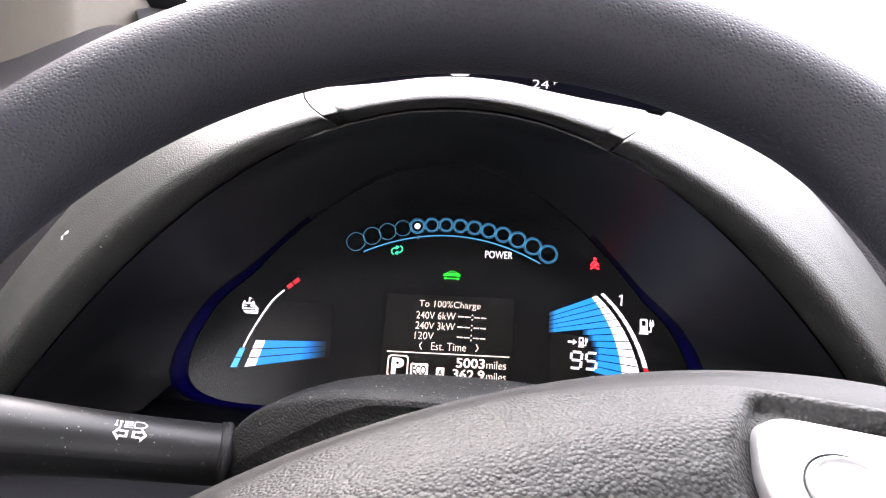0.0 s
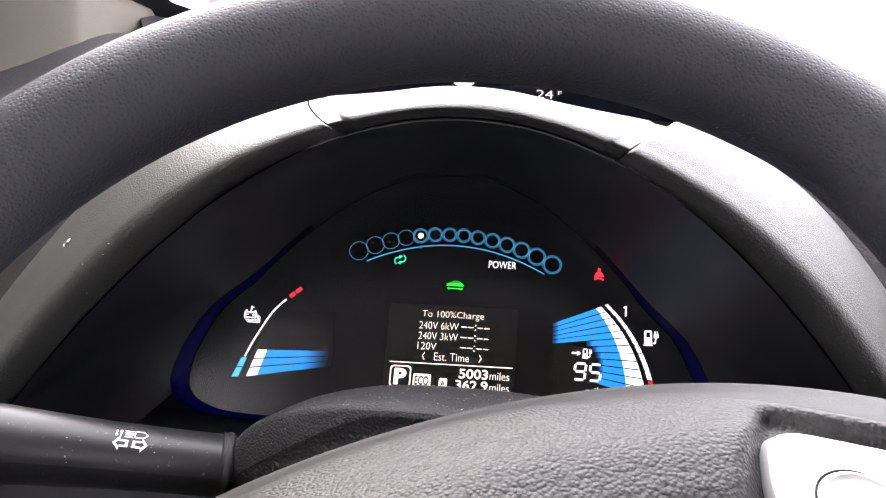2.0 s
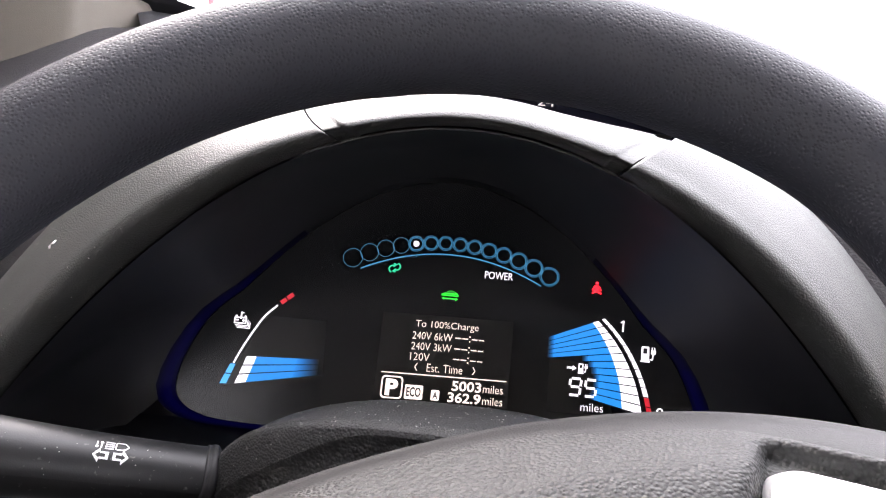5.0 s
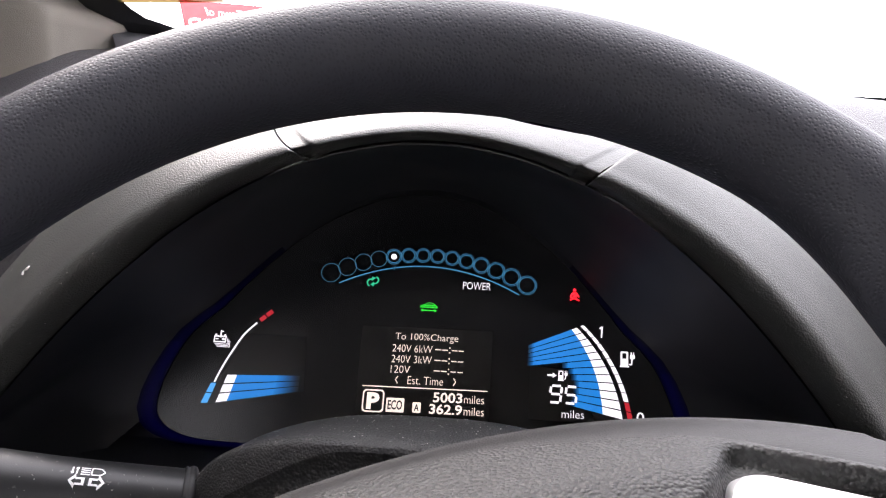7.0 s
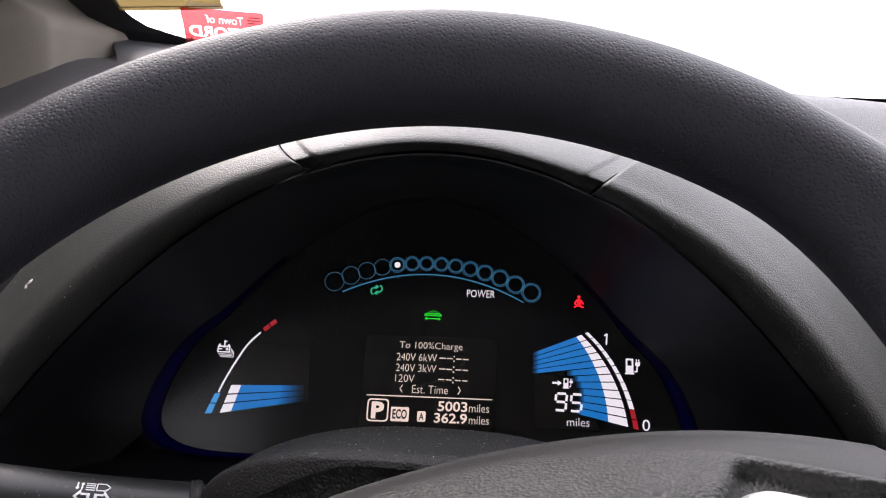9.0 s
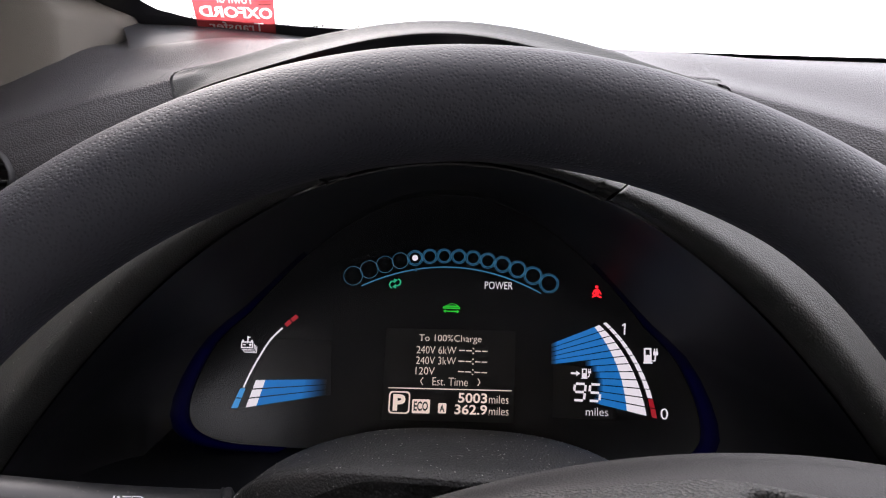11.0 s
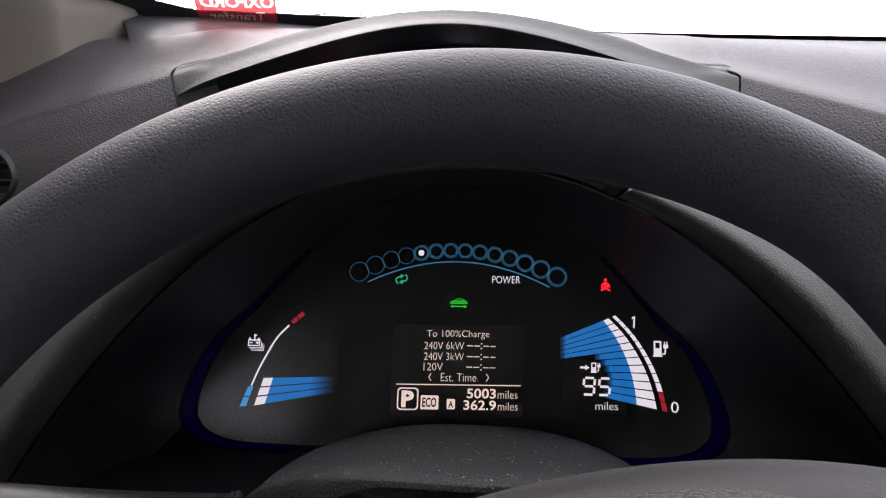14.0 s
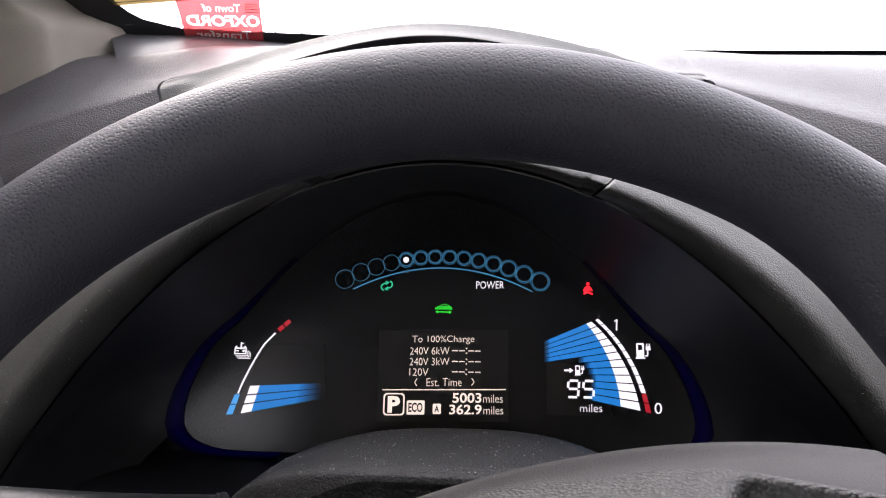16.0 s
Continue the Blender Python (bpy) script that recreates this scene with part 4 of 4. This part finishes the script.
    letters("ECO", -0.0309, -0.0470, -0.0224, -0.0414, INK, cl, p2, bold=0.03)
    plate("trip_frame", [rounded(-0.0164, -0.0478, -0.0115, -0.0418, 0.0008)], AMBERW, cl, p1, "pale filled frame")
    letters("A", -0.0154, -0.0468, -0.0125, -0.0428, INK, cl, p2, bold=0.03)
    letters("5003", -0.0047, -0.0411, 0.0125, -0.0353, AMBERW, cl, p1, bold=0.018)
    letters("362.9", -0.0065, -0.0479, 0.0127, -0.0421, AMBERW, cl, p1, bold=0.018)
    letters("miles", 0.0136, -0.0406, 0.0252, -0.0359, AMBERW, cl, p1, bold=-0.012)
    letters("miles", 0.0138, -0.0474, 0.0254, -0.0427, AMBERW, cl, p1, bold=-0.012)
    battery, middle, charge = [o for o in cl.children if o.name.startswith("lcd_window")]
    for o in list(cl.children):
        kind = o.name.split(".")[0]
        if kind in ("level_bar", "temperature_scale", "hot_mark", "cold_mark"):
            o.parent = battery
        elif kind in ("charge_bar", "capacity_mark", "range_digits", "range_symbol"):
            o.parent = charge
        elif kind in ("charge_time", "chevron", "rule", "gear_frame", "eco_frame", "trip_frame") or kind == "lettering" and o.data.materials[0] in (AMBERW, INK):
            o.parent = middle
    tagged(cl, "lit digital instrument cluster with blue bar gauges", "instrument cluster")
    return cl


def binnacle_arc(d, top, k, c):
    return top - k * (math.sqrt(d * d + c * c) - c)


def build_binnacle():
    bn = empty("upper_display_hood", (-0.022, 0.36, 0.80))
    X0 = -0.0225

    def outer(d, y=0.36):
        return Vector((X0 + d, y, binnacle_arc(d, 0.8893, 0.32, 0.09)))

    def inner(d, y=0.36):
        return Vector((X0 + d, y, binnacle_arc(d, 0.8808, 0.38, 0.08)))

    def top(d, y):
        """The height of the hood's upper side, which runs out into the dashboard behind and at both ends."""
        x = X0 + d
        back = mixv(outer(d).z + 0.0014 + 0.0016 * smooth01((y - 0.378) / 0.04), dash_at(x, y=0.56), smooth01((y - 0.40) / 0.16))
        return mixv(back, dash_at(x, y=y), smooth01(1 - min(x + 0.2070, 0.1612 - x) / 0.07))

    def brow(d, t):
        o, i = outer(d), inner(d)
        pts = [(0.075, 0.0, i.z - 0.010), (0.000, 0.0, i.z - 0.0008), (-0.0065, 0.0, i.z + 0.0002), (-0.005, 0, i.z + 0.0018), (0.004, 0, mixv(i.z, o.z, 0.55)), (0.0105, 0, o.z - 0.0004), (0.013, 0, o.z + 0.0008), (0.018, 0, o.z + 0.0014), (0.0185, 0, o.z + 0.0014)]
        y, _, z = profile(pts, t)
        x = X0 + d
        e = 0.03
        lo, hi = -0.2070, 0.1612
        w = smooth01(1 - min(x - lo, hi - x) / 0.07)
        if t > 0.62:
            z = mixv(z, top(d, 0.36 + y), smooth01((t - 0.60) / 0.25))
        elif t > 0.2:
            y = mixv(y, min(y, dash_at(x, z=z) - 0.36), w)
        if x < lo + e:
            x += (1 - (x - lo) / e) * (joint_left(z) + 0.0008 - lo)
        if x > hi - e:
            x += (1 - (hi - x) / e) * (joint_right(z) - 0.0006 - hi)
        return Vector((x, 0.36 + y, z)) - bn.location

    across = span(-0.2070 - X0, 0.1612 - X0, 70)
    part("brow", sheet(brow, across, span(0.135, 1, 42)), HOOD, bn)
    part("brow_lining", sheet(brow, across, span(0, 0.135, 8)), LINING, bn, "smooth black underside of the brow")

    def crown(d, t):
        y = mixv(0.3786, 0.57, t)
        sink = 0.0022 * (1 - smooth01(t / 0.006))
        end = min(X0 + d - JOINT_L[0] + 0.0012, JOINT_R[0] + 0.0012 - X0 - d)
        lift = mixv(-0.0007, 0.0002, smooth01(end / 0.003)) + 0.0008 * smooth01(end / 0.035)
        return Vector((X0 + d, y, top(d, y) + lift - sink)) - bn.location

    part("crown", sheet(crown, span(JOINT_L[0] - 0.0012 - X0, JOINT_L[0] + 0.004 - X0, 6) + span(JOINT_L[0] + 0.008 - X0, JOINT_R[0] - 0.008 - X0, 60) + span(JOINT_R[0] - 0.004 - X0, JOINT_R[0] + 0.0012 - X0, 6), [0.0, 0.006] + span(0.04, 1, 28)), DASH, bn, "black grained top behind the brow")

    def scr(x, z):
        """A point of the display window, which leans back."""
        return Vector((x, 0.400 + (z - 0.80) * 0.42, z))

    part("display_glass", sheet(lambda d, t: scr(X0 + d, mixv(0.795, inner(d).z + 0.001, t)) - bn.location, span(-0.182, 0.176, 40), span(0, 1, 3)), DISPLAY, bn, "dark glossy display window")
    near = lambda u, v: scr(u, v) + Vector((0, -0.0015, 0.0006))
    wh = UPPER
    bpy.context.view_layer.update()
    plate("speed_digit", outline(rounded(-0.0254, 0.8440, -0.0090, 0.8660, 0.004), 0.0030), wh, bn, near, "white figure 0")
    letters("MPH", -0.0062, 0.8612, 0.0076, 0.8650, wh, bn, near, slant=0.0)
    plate("eco_ring", ring(-0.0900, 0.8425, 0.0108, 0.0126, 30, -15, 195), wh, bn, near, "white ring")
    plate("warning_lamp", [[(-0.1152, 0.8405), (-0.1098, 0.8405), (-0.1125, 0.8452)]], REDLAMP, bn, near, "red warning triangle")
    letters("10:23", 0.0209, 0.8470, 0.0470, 0.8530, wh, bn, near, slant=0.0)
    letters("AM", 0.0485, 0.8500, 0.0557, 0.8530, wh, bn, near, slant=0.0)
    letters("24", 0.0375, 0.8385, 0.0500, 0.8447, wh, bn, near, slant=0.0)
    letters("F", 0.0535, 0.8418, 0.0562, 0.8447, wh, bn, near, slant=0.0)
    # floor and ends of the recess
    for s, jx in ((1, joint_left), (-1, joint_right)):
        def end(t, k):
            x = jx(0.83) + s * (0.0006 + 0.024 * t)
            z = mixv(0.805, inner(x - X0).z + 0.002, k)
            return Vector((x + jx(z) - jx(0.83), mixv(0.3545, 0.370, t), z)) - bn.location
        part("recess_end", sheet(end, span(0, 1, 6), span(0, 1, 8)), HOOD, bn)
    part("recess_floor", sheet(lambda x, t: Vector((x, mixv(0.262, 0.402, t), mixv(0.822, 0.797, t))) - bn.location, span(-0.115, 0.100, 12), span(0, 1, 4)), SHADE, bn)
    tagged(bn, "black plastic hood over the upper speed display", "display hood")


# ---------------------------------------------------------------- windscreen corner
def build_corner():
    pillar = empty("pillar_trim", (-0.36, 0.45, 0.9))
    lo, hi = Vector((-0.3165, 0.5214, 0.8996)), Vector((-0.385, 0.05, 1.262))

    def f(t, s):
        fold = max(t, 0.006)
        e = lo.lerp(hi, fold)
        x, y = profile([(0.004, 0.03), (0, 0), (-0.008, -0.019), (-0.020, -0.042), (-0.034, -0.053), (-0.090, -0.058), (-0.165, -0.059)], s)
        k = smooth01(-fold / 0.06 + 0.6) * 0.0024 - 0.0055 - 0.19 * min(fold - 0.006, 0.1) + 0.005 * smooth01((0.040 - fold) / 0.034)
        foot = smooth01((0.045 - fold) / 0.10)
        return Vector((e.x + x + k + 0.025 * foot, e.y + y - 0.045 * foot, mixv(lo.z, hi.z, t))) - pillar.location

    part("pillar_panel", sheet(f, span(-0.40, 1.02, 50), span(0, 1, 30)), PILLAR, pillar)
    tagged(pillar, "beige plastic windscreen pillar trim", "pillar trim")

    cowl = empty("cowl_panel", (-0.25, 0.5, 0.88))

    def g(x, t):
        k = smooth01((x + 0.31) / 0.20)
        top = Vector((x, screen_base(x) + 0.004, mixv(0.9015, 0.893, k)))
        low = Vector((x, mixv(0.474, 0.585, k), mixv(0.872, 0.880, k)))
        p = top.lerp(low, t)
        p.x += mixv(-0.024, 0.011, max(t, 0.0)) * smooth01((-0.235 - x) / 0.06)
        p.z += 0.003 * math.sin(math.pi * t)
        return p - cowl.location

    part("cowl_strip", sheet(g, span(-0.2985, -0.09, 24), [-0.04] + span(0, 1, 10)), GREY, cowl)
    tagged(cowl, "grey plastic panel at the foot of the windscreen", "trim panel")


def on_screen(x, t, off=0.0016):
    yb = screen_base(x)
    return Vector((x, mixv(yb + 0.012, 0.04, t) - off, mixv(0.892, 1.285 - 0.05 * ((x - 0.36) / 0.86) ** 2, t) - off * 0.8))


def rims(me):
    """The closed outlines of a flat mesh, as lists of (x, y)."""
    count = {}
    for p in me.polygons:
        for e in p.edge_keys:
            count[e] = count.get(e, 0) + 1
    after = {}
    for a, c in (e for e, k in count.items() if k == 1):
        after.setdefault(a, []).append(c)
        after.setdefault(c, []).append(a)
    out = []
    while after:
        start = next(iter(after))
        loop, here = [start], start
        while after.get(here):
            nxt = after[here].pop()
            after[nxt].remove(here)
            if not after[here]:
                del after[here]
            if nxt == start:
                break
            loop.append(nxt)
            here = nxt
        if not after.get(start, [1]):
            del after[start]
        if len(loop) > 2:
            out.append([(me.vertices[i].co.x, me.vertices[i].co.y) for i in loop])
    return out


def build_stickers():
    st = empty("town_sticker", on_screen(-0.23, 0.05))
    bpy.context.view_layer.update()

    def place(u, v, off=0.0016):
        """u, v from 0 to 1 over the sticker."""
        return on_screen(mixv(mixv(-0.2635, -0.2035, u), mixv(-0.2560, -0.1925, u), v), mixv(mixv(0.010, 0.014, u), mixv(0.099, 0.108, u), v), off)

    words = (("Town of", 0.28, 0.70, 0.74, 0.87, 0.0), ("OXFORD", 0.06, 0.36, 0.97, 0.62, 0.03), ("Transfer", 0.14, 0.05, 0.84, 0.26, 0.01))
    loops = []
    for text, u0, v0, u1, v1, bold in words:
        flat = letters(text, u0, v0, u1, v1, STICKWHITE, st, lambda u, v: Vector((u, v, 0)) + st.matrix_world.translation, slant=0.0, bold=bold, flip=True)
        loops += rims(flat.data)
        for v in flat.data.vertices:
            v.co = place(v.co.x, v.co.y) - st.matrix_world.translation
    cu = bpy.data.curves.new("cut_sheet", "CURVE")
    cu.dimensions, cu.fill_mode = "2D", "BOTH"
    frame_rim = [(0, k / 8) for k in range(8)] + [(k / 8, 1) for k in range(8)] + [(1, 1 - k / 8) for k in range(8)] + [(1 - k / 8, 0) for k in range(8)]
    for loop in [frame_rim] + loops:
        sp = cu.splines.new("POLY")
        sp.points.add(len(loop) - 1)
        for p, (u, v) in zip(sp.points, loop):
            p.co = (u, v, 0, 1)
        sp.use_cyclic_u = True
    draft = new("draft", cu)
    me = bpy.data.meshes.new_from_object(draft.evaluated_get(bpy.context.evaluated_depsgraph_get()))
    bpy.data.objects.remove(draft)
    for v in me.vertices:
        v.co = place(v.co.x, v.co.y) - st.matrix_world.translation
    put("sticker_sheet", me, STICKRED, st, "translucent red vinyl", smooth=False)
    up = lambda u, v: place(u, v, 0.0026)
    plate("small_print", [rect(0.80, v, 0.97, v + 0.02) for v in (0.70, 0.76, 0.82, 0.88)], STICKDARK, st, up, "unreadable small dark print")
    tab = lambda u, v: place(u, v, 0.0020)
    plate("white_tab", [[(0.10, 1.0), (0.52, 1.0), (0.52, 1.12), (0.10, 1.14)]], STICKWHITE, st, tab, "white paper tab")
    tagged(st, "red town transfer sticker seen from behind on the windscreen", "sticker")
    tan = empty("inspection_sticker", on_screen(-0.26, 0.1))
    bpy.context.view_layer.update()

    def place2(u, v, off=0.0016):
        return on_screen(mixv(mixv(-0.2985, -0.2225, u), mixv(-0.3060, -0.2150, u), v), mixv(mixv(0.074, 0.106, u), mixv(0.165, 0.195, u), v), off)

    plate("sticker_sheet", [[(0, 0), (0.62, 0), (1, 0.0), (0.93, 0.5), (0.93, 1), (0.0, 1)]], STICKTAN, tan, place2, "tan printed paper")
    up2 = lambda u, v: place2(u, v, 0.0026)
    plate("dark_print", [rect(0.12, 0.22, 0.30, 0.55), rect(0.36, 0.22, 0.52, 0.55), rect(0.58, 0.25, 0.86, 0.5), rect(0.08, 0.72, 0.86, 0.84)], STICKDARK, tan, up2, "unreadable dark print")
    plate("border", [bar(0.03, 0.08, 0.97, 0.08, 0.02), bar(0.03, 0.08, 0.03, 0.95, 0.02)], STICKDARK, tan, up2)
    tagged(tan, "tan paper inspection sticker on the windscreen", "sticker")


def build_vent():
    x0, z0, A, B = VENT
    v = empty("air_vent", (x0, dash_at(x0, z=z0), z0))

    def at(a, c, w):
        """A point on the dashboard's skin, a to the right and c up from the vent's middle, w proud of it."""
        return Vector((x0 + a, dash_at(x0 + a, z=z0 + c) - w, z0 + c)) - v.location

    def ringf(p, t):
        k, w = profile([(1.12, -0.004), (1.07, 0.003), (1.0, 0.003), (0.96, -0.004), (0.95, -0.03)], t)
        return at(A * k * math.cos(p), B * k * math.sin(p), w)

    part("bezel", sheet(ringf, span(0, 2 * math.pi, 49), span(0, 1, 14)), SHADE, v)
    bm = sheet(lambda p, t: at(A * 0.97 * t * math.cos(p), B * 0.97 * t * math.sin(p), -0.028), span(0, 2 * math.pi, 33), (0.01, 1))
    part("throat", bm, SHADE, v)
    for k in (-0.6, -0.05, 0.5):
        w = math.sqrt(1 - k * k) * A * 0.95
        bm = sheet(lambda a, t: at(a, B * k - 0.006 * t, -0.003 - 0.016 * t), span(-w, w, 6), span(0, 1, 5))
        thick(part("slat", bm, STALK, v), 0.0016)
    tagged(v, "black oval air vent with slats in the dashboard", "air vent")


build_shell()
build_dash()
build_windscreen()
build_corner()
build_hood()
build_wheel()
build_column()
build_stalk()
build_cluster()
build_binnacle()
build_stickers()
build_vent()


# ---------------------------------------------------------------- dust and lint
def build_dust():
    rng = random.Random(4)
    bm = bmesh.new()

    def speck(p, n, size):
        a = n.orthogonal().normalized()
        c = n.cross(a)
        turn = rng.random() * 6.28
        a, c = a * math.cos(turn) + c * math.sin(turn), c * math.cos(turn) - a * math.sin(turn)
        l, w = size * rng.uniform(0.7, 1.8), size * rng.uniform(0.4, 0.8)
        base = [bm.verts.new(p + a * l * x + c * w * y) for x, y in ((-1, -0.4), (0.2, -1), (1, 0.3), (-0.1, 1))]
        top = bm.verts.new(p + n * size * 0.7)
        for k in range(4):
            bm.faces.new((base[k], base[(k + 1) % 4], top))

    dg = bpy.context.evaluated_depsgraph_get()
    dg.update()

    def drop(o, d, size):
        hit, p, n, _, ob, _ = scene.ray_cast(dg, o, d)
        if hit and ob.name.split(".")[0] in ("shroud", "lever", "side_brow", "centre_brow", "dash_top", "end_knob"):
            speck(p, n, size)

    down = Vector((0, 0.25, -1)).normalized()
    for _ in range(620):
        drop(Vector((rng.uniform(-0.10, 0.10), rng.uniform(0.08, 0.20), 0.76)), down, rng.uniform(0.00014, 0.00036))
    for _ in range(160):
        drop(Vector((rng.uniform(-0.22, -0.10), rng.uniform(0.05, 0.14), 0.76)), down, rng.uniform(0.00012, 0.00026))
    for _ in range(330):
        drop(Vector((rng.uniform(-0.24, 0.24), 0.06, rng.uniform(0.70, 0.86))), Vector((0, 1, -0.1)).normalized(), rng.uniform(0.00014, 0.00034))
    for _ in range(200):
        drop(Vector((rng.uniform(-0.44, 0.30), rng.uniform(0.36, 0.50), 1.0)), Vector((0, 0, -1)), rng.uniform(0.0002, 0.0004))
    tagged(part("dust_specks", bm, LINT, smooth=False), "pale dust and lint lying on the black plastic", "dust", kind="stuff")


def build_lint():
    """A curled white fibre that clings to the hood."""
    dg = bpy.context.evaluated_depsgraph_get()
    dg.update()
    _, p, n, _, _, _ = scene.ray_cast(dg, Vector((-0.2010, 0.10, 0.7425)), Vector((0, 1, 0)))
    up = (Vector((0.35, 0, 1)) - n * n.dot(Vector((0.35, 0, 1)))).normalized()
    across = n.cross(up)
    fibre = empty("lint_fibre", p)

    def spine(t):
        return up * (0.0050 * (t - 0.5)) + across * (0.0009 * math.sin(7.0 * t)) + n * (0.0005 + 0.0006 * math.sin(math.pi * t))

    def tube(t, q):
        ahead = (spine(t + 0.01) - spine(t - 0.01)).normalized()
        a = ahead.cross(n).normalized()
        c = ahead.cross(a)
        r = 0.00038 + 0.00018 * math.sin(9 * t + 1)
        return spine(t) + (a * math.cos(q) + c * math.sin(q)) * r

    part("fibre", sheet(tube, span(0, 1, 24), span(0, 2 * math.pi, 9)), WHITELINT, fibre)
    part("fibre", sheet(lambda t, q: tube(0.35 + 0.5 * t, q) * 0.9 + across * 0.0006, span(0, 1, 14), span(0, 2 * math.pi, 9)), WHITELINT, fibre)
    tagged(fibre, "curled white lint fibre on the black hood", "lint")


build_dust()
build_lint()
